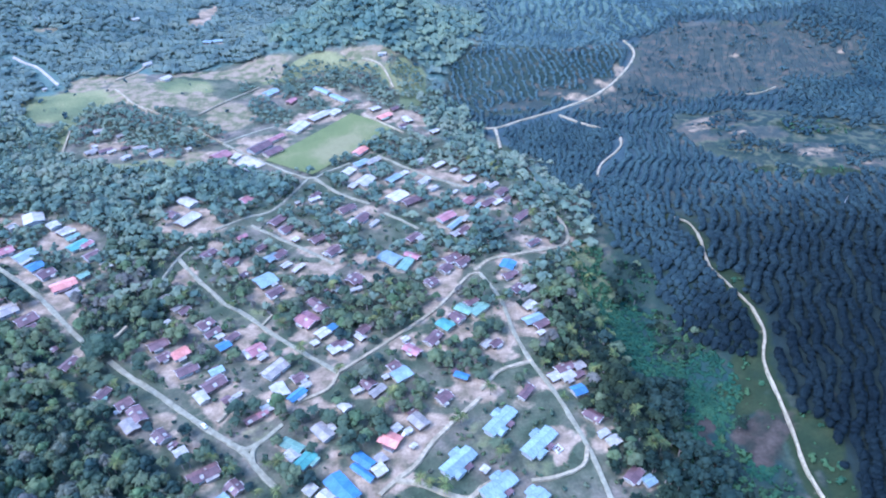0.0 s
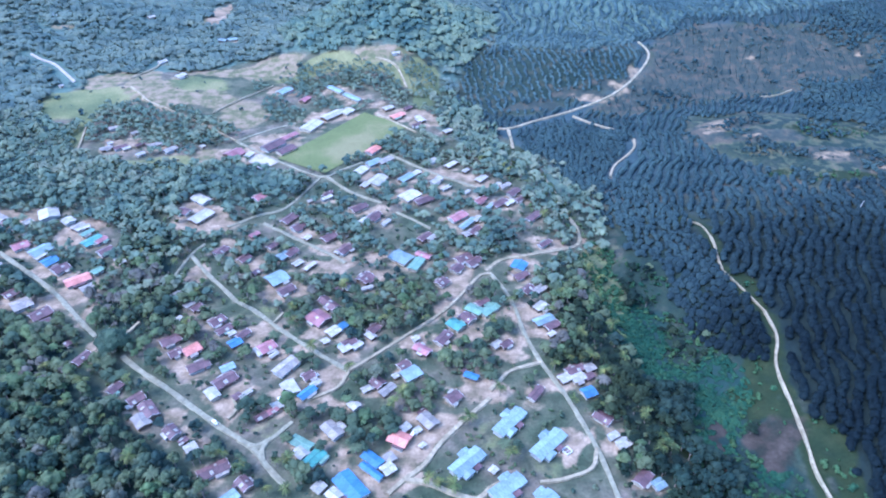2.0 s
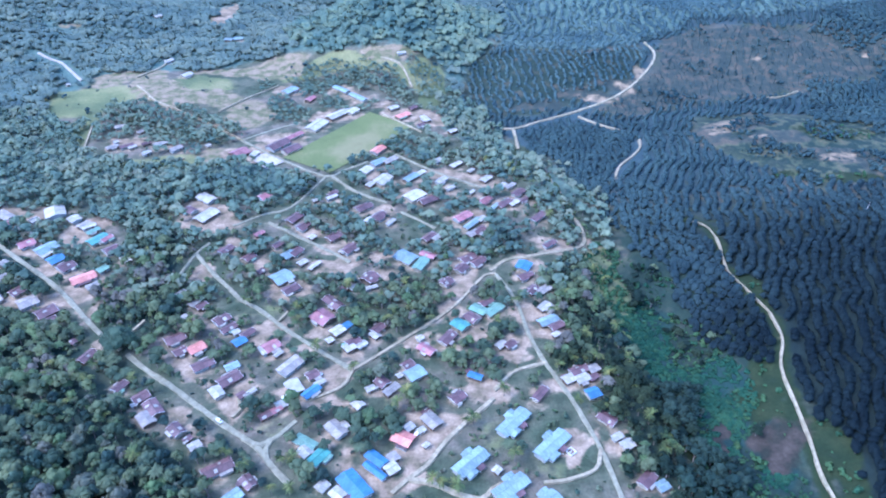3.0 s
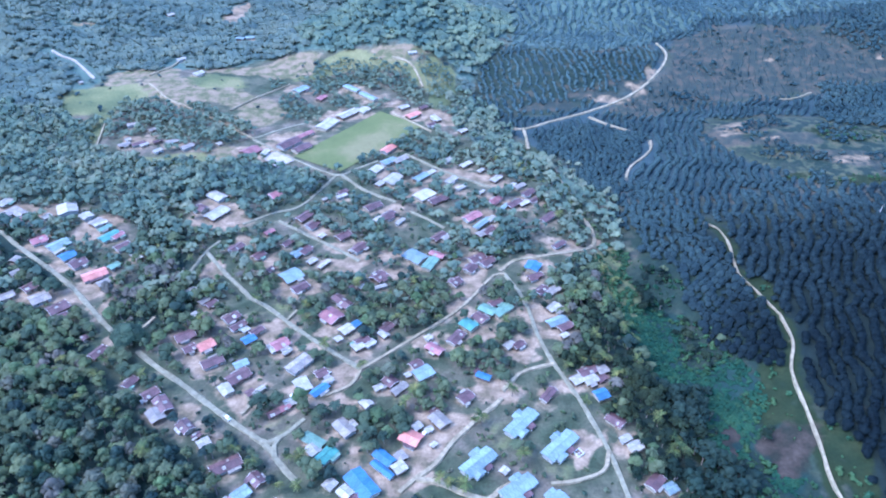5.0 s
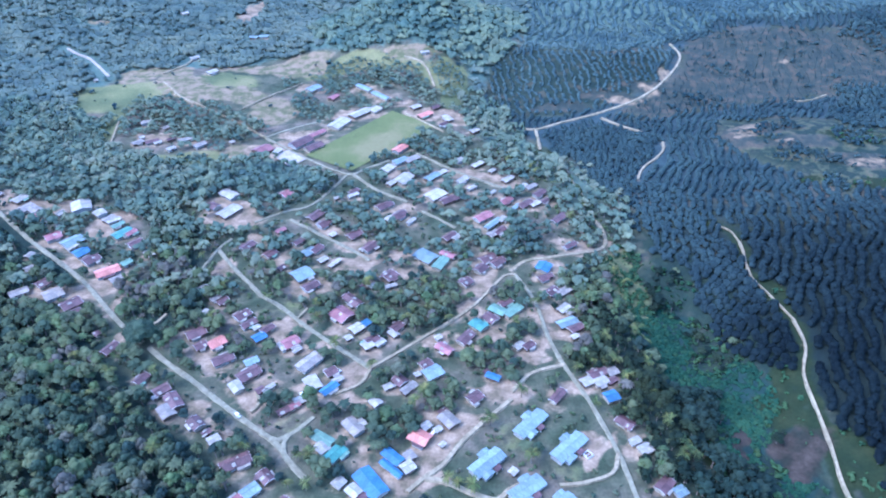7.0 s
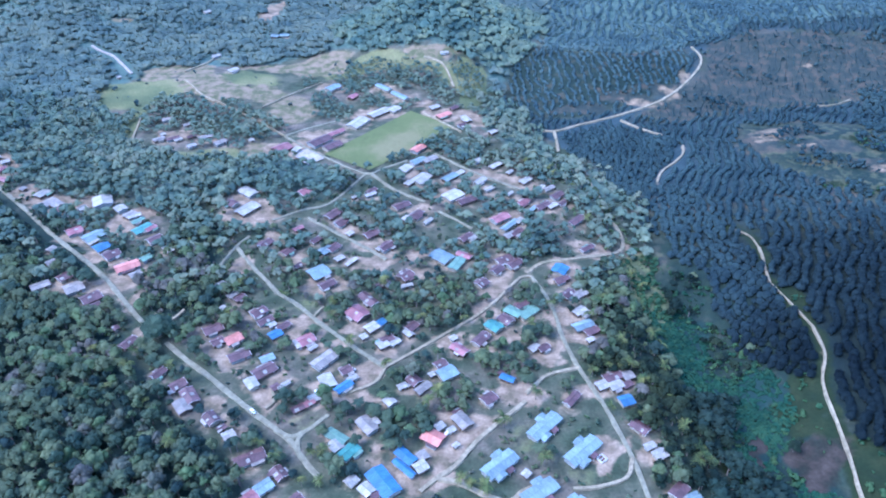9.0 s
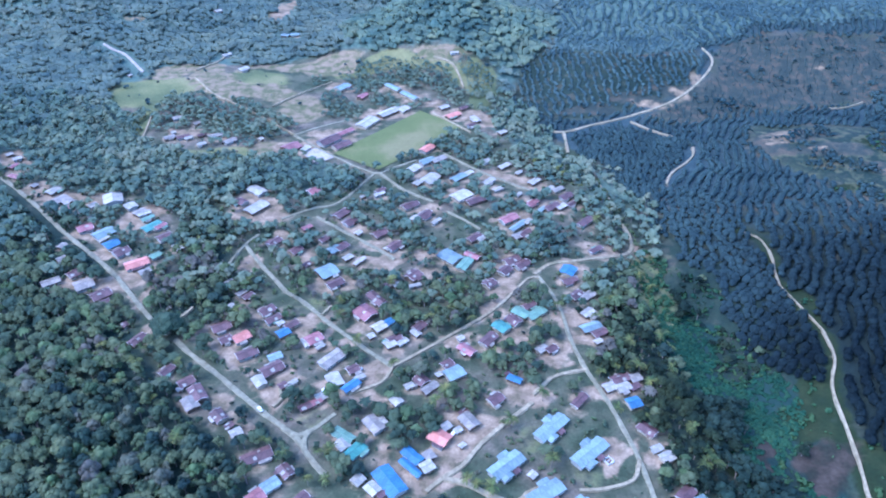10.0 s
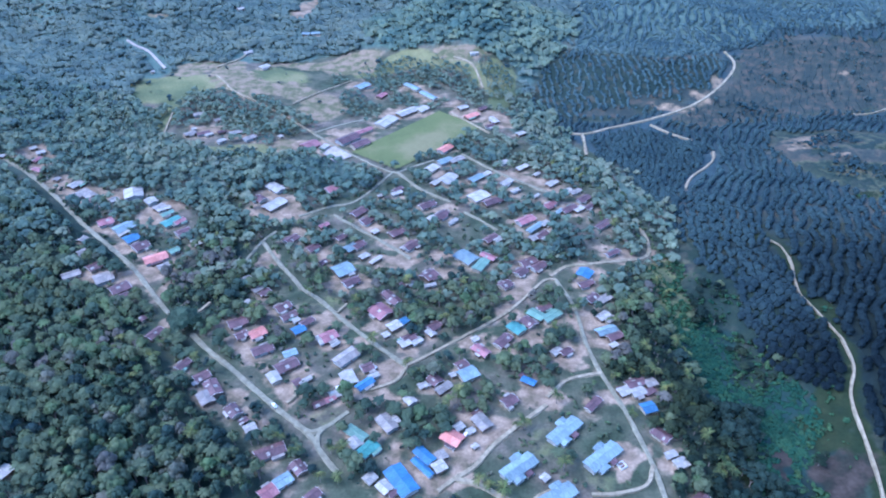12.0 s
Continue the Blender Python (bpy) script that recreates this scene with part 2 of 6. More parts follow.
SCHOOL_YARD = [
    (-141.7, 492.5, 54, 19.1, 11.1, "M"), (-130.1, 485.4, 51, 15.6, 8.9, "M"), (-132.3, 508.1, 52, 16.4, 5.9, "R"), (-117.9, 528.2, 65, 19.8, 11.8, "W"),
    (-103.2, 550.2, 52, 23.2, 9.4, "W"), (-92.0, 556.5, 59, 11.4, 8.0, "W"), (-168.2, 477.9, 52, 13.8, 12.3, "R"), (-156.2, 476.4, 73, 8.0, 5.3, "W"),
    (-153.6, 595.4, 58, 14.5, 9.3, "L"), (-107.6, 596.7, -42, 18.9, 6.5, "L"), (-90.8, 582.4, -43, 21.1, 6.3, "L"), (-132.2, 579.0, 68, 11.0, 6.7, "R"),
]
CLINIC_WARDS = [
    (26.0, 218.2, 50, 18.6, 6.8), (42.3, 205.9, 47, 19.0, 7.3), (6.6, 195.5, 46, 17.3, 7.4), (23.1, 183.3, 39, 16.6, 7.1),
    (38.0, 177.0, 44, 11.0, 6.6),
]
PAVED_ROADS_A = [
    (2.7, [(-432.8, 446.3), (-363.2, 409.6), (-322.1, 381.7), (-280.6, 349.4), (-230.5, 312.8), (-192.6, 278.0), (-172.2, 261.9)]),
    (2.7, [(-167.5, 258.9), (-153.7, 248.2), (-139.4, 238.8), (-108.9, 216.9), (-87.6, 202.6), (-79.5, 193.6), (-68.5, 182.9)]),
    (2.4, [(-87.6, 202.6), (-81.2, 207.2), (-73.1, 217.9)]),
    (2.4, [(-160.3, 347.5), (-145.2, 329.4), (-129.1, 312.5), (-120.5, 303.5), (-108.6, 295.7), (-90.7, 280.1), (-68.6, 263.0), (-51.4, 250.9)]),
    (1.9, [(-155.6, 359.5), (-160.3, 347.5), (-163.6, 325.1)]),
    (2.4, [(-124.2, 383.9), (-101.0, 367.6), (-77.3, 351.1), (-65.0, 341.7)]),
]
PAVED_ROADS_B = [
    (2.1, [(-146.6, 378.6), (-128.4, 394.2), (-113.4, 403.4), (-97.1, 445.0)]),
    (2.4, [(-93.5, 447.4), (-72.4, 425.0), (-49.5, 410.6)]),
    (1.9, [(-39.1, 399.1), (-31.3, 393.4), (-15.3, 379.9)]),
    (2.1, [(21.9, 332.0), (32.0, 308.3), (37.6, 279.9), (44.3, 258.7), (54.1, 235.7), (63.8, 205.5), (68.2, 182.7), (69.4, 176.8)]),
    (2.1, [(-172.4, 501.3), (-132.6, 469.0), (-97.4, 446.6), (-84.4, 455.9), (-69.2, 469.0)]),
    (2.1, [(-172.4, 501.3), (-152.2, 520.4), (-132.2, 535.3)]),
]
PAVED_ROADS_C = [
    (2.1, [(-49.9, 481.7), (-18.2, 455.0), (19.1, 430.6)]),
    (2.1, [(-95.1, 206.9), (-86.9, 203.8), (-82.1, 206.9)]),
    (2.1, [(-81.5, 206.6), (-83.3, 202.0), (-81.1, 195.4)]),
]
PAVED_ROADS = PAVED_ROADS_A + PAVED_ROADS_B + PAVED_ROADS_C
DIRT_ROADS_A = [
    (2.5, [(18.7, 334.8), (28.7, 346.2), (47.1, 352.9), (69.6, 364.1), (79.6, 373.5), (80.1, 387.5), (77.5, 398.3)]),
    (1.3, [(77.5, 398.3), (75.4, 408.0), (70.1, 430.9), (64.2, 452.3), (62.3, 466.1)]),
    (1.9, [(-51.4, 250.9), (-39.8, 262.1), (-27.7, 274.4), (-7.4, 295.2), (3.5, 310.9), (15.2, 330.4), (21.9, 332.0)]),
    (1.8, [(-51.4, 250.9), (-55.4, 239.6), (-70.1, 230.2)]),
    (1.9, [(44.3, 258.7), (35.5, 255.5), (26.8, 250.8), (17.9, 238.8)]),
    (2.3, [(17.7, 234.0), (4.1, 218.5), (-4.8, 207.2), (-11.9, 195.1), (-19.9, 187.3), (-26.1, 180.1)]),
    (2.5, [(-19.9, 187.3), (-10.4, 186.2), (-0.9, 181.7), (10.7, 178.5), (15.5, 183.4), (22.8, 187.8)]),
]
DIRT_ROADS_B = [
    (1.7, [(63.8, 205.5), (60.1, 194.9), (48.0, 189.2), (37.0, 187.2)]),
    (1.9, [(-66.4, 553.8), (-53.6, 542.0), (-31.5, 520.8)]),
    (2.2, [(175.9, 678.4), (179.0, 647.4), (164.3, 614.7), (135.7, 580.9), (98.5, 557.1), (63.7, 540.2), (44.3, 529.3), (33.2, 529.6)]),
    (2.3, [(42.5, 529.4), (43.5, 516.6), (44.7, 493.6)]),
    (2.1, [(97.4, 548.1), (113.8, 532.5), (126.8, 522.7)]),
    (1.8, [(139.0, 503.1), (137.0, 491.1), (130.1, 479.7), (117.1, 463.9), (111.3, 447.7)]),
]
DIRT_ROADS_C = [
    (0.7, [(147.0, 389.0), (156.2, 379.8), (158.7, 366.0)]),
    (1.4, [(158.7, 366.0), (158.2, 356.0), (156.4, 345.0), (155.5, 331.1)]),
    (0.8, [(155.5, 331.1), (160.9, 313.9), (166.6, 294.3)]),
    (1.3, [(166.6, 294.3), (166.3, 274.9), (160.1, 257.0), (159.5, 236.4), (159.2, 217.4), (157.7, 197.2), (159.0, 179.3)]),
    (1.3, [(262.0, 579.0), (275.5, 580.3), (291.4, 588.5)]),
    (1.9, [(-287.1, 587.6), (-274.1, 574.6), (-264.0, 563.3), (-247.4, 551.5)]),
    (1.7, [(-289.7, 481.1), (-299.7, 521.5)]),
    (1.8, [(-75.6, 638.7), (-63.7, 634.2), (-53.9, 625.3), (-43.9, 599.7)]),
    (1.5, [(-239.0, 454.7), (-221.4, 463.4), (-207.9, 469.6)]),
]
DIRT_ROADS_D = [
    (1.8, [(-182.8, 279.2), (-172.5, 275.7), (-168.4, 284.6)]),
    (1.7, [(-294.5, 607.2), (-284.1, 634.3), (-283.3, 651.3)]),
    (1.4, [(-96.3, 285.5), (-92.8, 293.8)]),
    (1.0, [(-204.3, 548.4), (-187.1, 577.4), (-166.1, 607.3)]),
    (0.7, [(-269.5, 566.1), (-240.3, 549.3), (-207.7, 529.0), (-170.9, 500.1)]),
    (1.5, [(-102.9, 218.5), (-100.3, 223.6), (-103.7, 231.6)]),
]
DIRT_ROADS = DIRT_ROADS_A + DIRT_ROADS_B + DIRT_ROADS_C + DIRT_ROADS_D
GULLY_TRACK = DIRT_ROADS_C[0][1] + DIRT_ROADS_C[1][1][1:] + DIRT_ROADS_C[2][1][1:] + DIRT_ROADS_C[3][1][1:]
PALE_TRACK = [
    (2.6, [(-409.5, 657.1), (-395.0, 647.9), (-381.5, 641.9), (-364.1, 624.8), (-344.4, 602.6)]),
]
YARDS_WEST = [
    (-150, 325, 6, 7), (-161, 384, 15, 15), (-167, 379, 11, 10), (-162, 394, 9, 12), (-213, 313, 8, 15), (-199, 294, 4, 10),
    (-224, 321, 6, 6), (-155, 265, 5, 5), (-141, 256, 8, 7), (-130, 248, 5, 6), (-102, 226, 6, 7), (-128, 220, 5, 6),
    (-109, 204, 3, 4), (-186, 262, 4, 6), (-104, 240, 6, 5), (-92, 262, 9, 6), (-103, 280, 7, 5), (-82, 225, 6, 4),
    (-71, 234, 7, 4), (-58, 246, 7, 5), (-226, 301, 9, 8), (-121, 338, 10, 10), (-140, 358, 8, 8),
]
YARDS_MIDDLE = [
    (-70, 338, 11, 9), (-94, 315, 9, 9), (-94, 371, 8, 6), (-68, 357, 8, 6), (-49, 349, 8, 5), (-46, 329, 11, 7),
    (2, 340, 9, 16), (-3, 319, 5, 10), (-4, 299, 9, 7), (29, 270, 8, 9), (17, 239, 10, 7), (18, 239, 7, 9),
    (59, 366, 12, 8), (84, 373, 6, 5), (40, 332, 8, 7), (38, 298, 9, 9), (44, 280, 7, 4), (-7, 268, 12, 4),
    (-25, 273, 6, 4), (-73, 280, 7, 6), (-54, 401, 10, 7), (-78, 355, 10, 6), (43, 342, 9, 6),
]
YARDS_SOUTH = [
    (-9, 209, 5, 6), (-20, 206, 5, 5), (-16, 197, 3, 5), (50, 204, 6, 7), (63, 251, 7, 6), (73, 209, 6, 7),
    (80, 188, 6, 5), (-22, 185, 5, 4), (-53, 263, 5, 4), (-36, 240, 7, 4), (-59, 229, 6, 4), (-82, 236, 5, 3),
    (-65, 203, 5, 6), (-1, 236, 6, 4), (-17, 222, 7, 4), (40, 239, 5, 4), (72, 223, 5, 3),
]
YARDS_NORTH = [
    (-45, 554, 24, 13), (-25, 543, 12, 15), (-65, 570, 10, 8), (-58, 443, 12, 12), (-33, 423, 13, 9), (6, 394, 13, 10),
    (33, 416, 16, 8), (-10, 452, 16, 8), (15, 443, 15, 8), (-173, 480, 13, 9), (-106, 549, 24, 11), (-140, 506, 18, 12),
    (-260, 493, 15, 8), (-232, 488, 10, 5), (-253, 504, 6, 4), (-148, 471, 11, 7), (-372, 437, 11, 16), (-302, 386, 22, 10),
    (-242, 365, 13, 10), (-266, 351, 11, 9), (-245, 300, 12, 7), (-234, 327, 14, 6), (-156, 598, 15, 9), (-263, 789, 13, 37),
    (-154, 487, 11, 13),
]
YARDS_LANE = [
    (-356, 422, 8, 13), (-329, 399, 9, 10), (-294, 383, 13, 10), (-277, 390, 8, 8), (-236, 378, 11, 9), (-166, 385, 16, 15),
    (-178, 400, 10, 11), (-105, 228, 8, 5), (-103, 269, 7, 5), (-152, 269, 5, 7), (9, 279, 9, 7), (49, 244, 7, 6),
    (2, 222, 9, 3), (-47, 198, 3, 7), (67, 251, 4, 6), (-78, 266, 6, 4), (-98, 283, 7, 6), (-150, 332, 6, 8),
    (-99, 314, 9, 8), (-23, 201, 6, 6), (-14, 188, 7, 3), (-28, 183, 3, 6), (49, 204, 5, 4),
]
YARDS_PLAZAS = [
    (-60, 246, 8, 10), (15, 240, 11, 7), (27, 267, 6, 9), (-6, 216, 8, 5), (-17, 200, 5, 10), (-103, 278, 7, 6),
    (-151, 325, 5, 9), (-154, 262, 5, 5), (-137, 253, 4, 6), (-102, 226, 4, 8), (-68, 338, 5, 8), (-84, 337, 5, 8),
    (4, 334, 7, 20), (41, 344, 11, 8), (-69, 231, 5, 5), (-213, 310, 9, 15), (60, 368, 10, 7), (-101, 310, 10, 6),
    (52, 208, 6, 9), (-17, 274, 4, 5),
]
BARE_HILLS = [
    (-313, 607, 22, 20), (-282, 604, 12, 32), (-216, 574, 29, 18), (-250, 562, 12, 12), (-180, 545, 24, 24), (-176, 641, 30, 23),
    (-69, 646, 23, 12), (-404, 713, 13, 6), (-270, 772, 10, 15), (-190, 477, 13, 11), (-262, 582, 16, 22), (-226, 632, 26, 10),
]
GRASS_CLEARINGS = [
    (-320, 563, 39, 29), (-236, 602, 26, 22), (-305, 513, 12, 28), (-30, 607, 17, 34), (-119, 640, 36, 13), (-216, 465, 24, 12),
    (-292, 570, 14, 20), (-240, 460, 18, 7), (-75, 632, 24, 8), (-43, 620, 23, 12), (-149, 628, 18, 12),
    (-106, 294, 12, 7), (-77, 267, 7, 7), (19, 212, 10, 7), (-35, 229, 5, 4), (45, 194, 10, 6), (-84, 214, 6, 8), (-100, 330, 6, 5),
]
BROWN_SLOPES = [
    (227, 674, 36, 24), (268, 648, 41, 27), (330, 663, 45, 25), (207, 635, 26, 18), (278, 613, 39, 19), (344, 628, 35, 22),
    (153, 595, 31, 11), (106, 581, 25, 8), (66, 567, 29, 7), (196, 503, 16, 14), (217, 515, 25, 13), (234, 490, 25, 11),
    (269, 462, 24, 11), (292, 441, 18, 12), (206, 588, 25, 16), (98, 361, 7, 5), (188, 427, 7, 4), (225, 487, 10, 5), (369, 639, 19, 8),
]
PALE_SCARS = [
    (204, 515, 13, 14), (226, 493, 7, 4), (118, 575, 15, 7), (142, 590, 9, 11), (158, 614, 6, 13), (291, 436, 9, 5),
    (271, 459, 13, 8), (97, 359, 3, 3), (367, 641, 8, 2), (270, 639, 6, 3), (-268, 807, 11, 30),
]
VINE_PATCHES = [
    (99, 294, 16, 23), (101, 276, 9, 26), (133, 252, 13, 20), (131, 230, 8, 10), (112, 262, 12, 9),
    (124, 240, 9, 14), (141, 200, 7, 9), (120, 216, 8, 8),
]
OLIVE_GRASS = [
    (147, 243, 11, 13), (167, 209, 7, 18), (163, 319, 8, 12), (152, 258, 7, 7), (168, 188, 6, 12),
    (108, 209, 7, 10), (284, 498, 28, 15), (266, 427, 21, 9), (229, 439, 15, 5), (154, 228, 5, 12),
]
GREEN_SLOPE = [(88, 356, 13, 16), (86, 330, 12, 18), (92, 308, 8, 14)]
CLEARED = [
    (147, 216, 12, 14), (125, 227, 4, 7), (121, 216, 2, 9),
]
FIELD = [(-134, 474), (-95, 451), (-39, 531), (-78, 558)]
PLAZA = [(-160, 473), (-148, 481), (-132, 467), (-142, 455)]
FOREST_SOUTH_WEST = [(-316, 259), (-249, 276), (-214, 276), (-202, 276), (-186, 255), (-165, 235), (-144, 212), (-131, 203), (-115, 194), (-101, 180), (-88, 159), (-100, 139), (-277, 139)]
FOREST_GULLY = [(-245, 435), (-180, 381), (-167, 358), (-162, 319), (-144, 280), (-161, 274), (-180, 276), (-200, 303), (-194, 324), (-192, 341), (-227, 384)]
FOREST_NORTH_WEST = [(-597, 582), (-336, 535), (-288, 477), (-247, 460), (-202, 460), (-153, 467), (-98, 439), (-116, 406), (-141, 392), (-194, 423), (-209, 371), (-253, 397), (-285, 410), (-305, 376), (-368, 292)]
FOREST_WEST = [(-318, 229), (-457, 411), (-413, 445), (-365, 429), (-327, 399), (-289, 367), (-252, 335), (-229, 303), (-225, 280), (-247, 271)]
FOREST_FAR = [(-1056, 1083), (-71, 1117), (39, 1121), (21, 947), (41, 843), (44, 736), (8, 631), (-10, 605), (-23, 647), (-77, 658), (-120, 658), (-189, 668), (-240, 634), (-298, 622), (-327, 617), (-347, 559), (-334, 512), (-383, 473), (-496, 422)]
FOREST_HILLSIDE = [(-185, 551), (-139, 522), (-71, 575), (-11, 543), (7, 507), (-7, 568), (-43, 604), (-117, 628), (-157, 587)]
FOREST_EAST = [(-20, 535), (16, 486), (49, 447), (71, 387), (92, 367), (102, 387), (74, 469), (42, 488), (8, 577), (-7, 605), (-14, 583)]
FOREST_EAST_EDGE = [(59, 337), (94, 361), (96, 304), (105, 268), (107, 235), (92, 174), (81, 174), (83, 203), (74, 236), (73, 259), (60, 280)]
WOODS_NORTH_EAST = [(323, 673), (356, 708), (592, 815), (397, 498), (279, 524), (299, 593), (359, 600), (387, 647)]
PLANTATION = [(9, 652), (36, 675), (113, 638), (175, 686), (240, 727), (361, 722), (639, 1109), (820, 1068), (217, 153), (153, 158), (160, 205), (162, 239), (146, 262), (128, 292), (123, 338), (106, 369), (91, 436), (67, 479), (43, 507), (21, 537), (-7, 558)]
PLANTATION_FAR = [(56, 1115), (665, 1129), (358, 714), (237, 717), (173, 677), (113, 644), (36, 675)]
VILLAGE = [(-285, 410), (-214, 384), (-194, 435), (-142, 391), (-93, 460), (-48, 527), (7, 497), (60, 454), (85, 373), (87, 301), (86, 203), (86, 174), (-55, 172), (-85, 180), (-110, 194), (-155, 229), (-195, 259), (-264, 271), (-325, 357)]
PALMS_SOUTH = [(-199.3, 245.3), (-156.4, 238.9), (-98.3, 195.9), (-89.8, 189.5), (-67.9, 178.8), (-69.5, 192.9), (-74.6, 192.7), (-27.6, 225.9), (-23.6, 231.8), (4.9, 216.8), (-9.6, 185.1), (-5.3, 183.1), (1.1, 180.7), (25.5, 197.9), (-75.4, 178.4), (58.5, 258.5), (65.6, 259.1), (69.7, 258.7), (73.8, 248.9), (68.0, 228.0), (56.6, 230.1), (89.3, 200.5), (50.2, 253.3), (-84.5, 280.2), (-23.4, 308.2), (-34.6, 292.0), (31.0, 302.4), (21.2, 284.2), (-71.7, 263.4), (-50.8, 249.1), (-159.3, 214.9), (8.0, 217.9), (-47.2, 243.5), (22.6, 235.9), (92.9, 205.5), (-178.1, 246.4)]
PALMS_NORTH = [(-169.8, 324.0), (-182.2, 313.5), (-164.7, 286.9), (-155.8, 316.1), (-143.1, 305.9), (-165.1, 334.9), (-87.3, 293.8), (-116.1, 298.6), (-25.8, 293.8), (-14.8, 286.8), (-42.0, 303.5), (-50.4, 293.8), (-62.1, 313.5), (-30.4, 318.7), (-20.5, 313.5), (-37.4, 284.6), (58.4, 394.5), (67.7, 409.7), (50.7, 437.6), (39.6, 452.9), (19.4, 469.2), (35.9, 461.2), (86.5, 333.7), (80.3, 340.9), (59.1, 309.1), (51.0, 293.7), (66.9, 276.1), (77.2, 322.0), (83.0, 312.0), (-82.1, 383.9), (-108.8, 370.8), (16.4, 271.3), (-1.1, 258.8)]
WARD_LAWN = [(-8, 234), (19, 240), (49, 242), (67, 206), (69, 183), (68, 170), (-10, 166), (-13, 187)]
CARS = [(-108.2, 216.2, -42), (-158.8, 325.6, 20), (-81.0, 231.6, 35), (-17.5, 211.3, 60), (59.3, 253.9, 20), (-67.4, 246.3, 45)]
GULLY = [(93, 364), (110, 355), (122, 329), (126, 295), (142, 267), (156, 253), (159, 237), (158, 189), (159, 175), (92, 172), (107, 235), (102, 267), (94, 304)]
GULLY_BANK = [(95, 392), (112, 384), (138, 340), (152, 285), (168, 255), (150, 240), (120, 300), (104, 350)]
YOUNG_SLOPE = [(45, 507), (100, 532), (141, 508), (117, 449), (149, 402), (155, 357), (129, 334), (105, 364), (90, 429), (66, 474)]
YOUNG_HILL = [(9, 652), (36, 675), (113, 638), (173, 677), (159, 619), (126, 581), (65, 554), (-7, 558)]
FOREST_HAMLET = [(-321, 512), (-304, 538), (-283, 555), (-251, 559), (-209, 546), (-179, 528), (-166, 510), (-172, 493), (-199, 494), (-206, 474), (-232, 476), (-258, 488), (-290, 493), (-290, 468), (-307, 481)]
BIG_TREE = [(-173.2, 263.8)]
BROWN_HILL = [(186, 671), (234, 702), (350, 690), (400, 661), (373, 609), (306, 592), (274, 583), (191, 566), (144, 546), (102, 550), (135, 576), (171, 616)]
SCRUB_SLOPE = [(184, 539), (241, 545), (353, 522), (390, 487), (336, 401), (277, 427), (235, 416), (220, 448), (189, 477), (177, 497)]
FOOTPATHS_A = [
    (2.1, [(-151.9, 258.9), (-140.9, 255.7), (-131.4, 247.9), (-121.8, 238.8)]),
    (2.1, [(-102.5, 216.9), (-100.3, 223.6), (-97.6, 234.1), (-93.5, 239.6)]),
    (1.9, [(-4.6, 326.6), (0.3, 316.0), (-3.7, 299.5), (-13.3, 286.8)]),
    (1.7, [(65.5, 390.4), (66.8, 376.1), (58.7, 363.1)]),
    (1.9, [(-77.4, 340.6), (-64.2, 329.4), (-53.5, 322.9), (-44.8, 334.9)]),
    (1.9, [(-138.2, 223.6), (-126.9, 216.9), (-113.3, 205.7), (-108.7, 202.6)]),
]
FOOTPATHS_B = [
    (1.7, [(-231.8, 313.4), (-211.3, 296.2), (-198.7, 280.1)]),
    (1.9, [(-130.5, 324.0), (-123.0, 340.6), (-109.8, 358.3)]),
    (1.9, [(28.3, 275.5), (34.9, 264.9), (42.8, 257.9)]),
    (1.7, [(35.6, 293.6), (43.7, 282.1), (53.3, 286.7)]),
    (1.9, [(-33.6, 435.2), (-9.4, 423.4), (17.9, 419.7), (44.2, 404.9)]),
    (1.9, [(-69.5, 401.2), (-50.0, 394.2), (-39.1, 399.1)]),
]
FOOTPATHS_C = [
    (1.7, [(53.9, 205.5), (62.3, 211.8), (61.3, 221.7)]),
    (1.7, [(-154.9, 603.8), (-132.6, 592.5), (-113.0, 596.4), (-90.4, 575.2)]),
    (1.9, [(-272.0, 490.4), (-247.0, 493.5), (-216.6, 494.0)]),
    (1.9, [(-21.0, 205.7), (-13.7, 212.0), (1.5, 212.6)]),
    (1.7, [(-82.4, 301.0), (-87.7, 280.1), (-89.3, 258.9)]),
]
FOOTPATHS = FOOTPATHS_A + FOOTPATHS_B + FOOTPATHS_C
EAST_GARDENS = [(44, 318), (60, 330), (66, 285), (78, 250), (84, 205), (84, 176), (74, 176), (71, 200), (62, 232), (50, 262)]
PALMS_EAST = [(86.6, 261.8), (84.3, 241.4), (88.1, 279.0), (-185.6, 340.5), (-171.0, 313.5), (-171.8, 293.8), (-159.7, 303.5), (-193.5, 334.9), (-141.4, 280.1), (84.5, 287.0), (90.7, 202.8), (93.0, 210.0), (95.5, 203.5), (88.0, 222.0), (-200.8, 239.6), (-136.9, 192.2), (-180.6, 221.9), (-176.2, 235.9)]
RUBBER_STAND = [(96, 264), (108, 268), (117, 256), (119, 238), (112, 224), (100, 220), (93, 238)]
RUBBER_LOW = [(97, 214), (112, 219), (126, 206), (130, 186), (120, 170), (98, 176)]
YOUNG_FAN = [(123, 337), (155, 351), (159, 311), (165, 279), (159, 256), (142, 267), (126, 295)]
HILL_SCRUB = [(-198, 613), (-164, 653), (-76, 641), (-28, 635), (-12, 587), (-41, 577), (-115, 609), (-154, 575)]
DEAD_TREES = [(-415.6, 725.9), (-411.8, 725.4), (248.2, 374.0)]


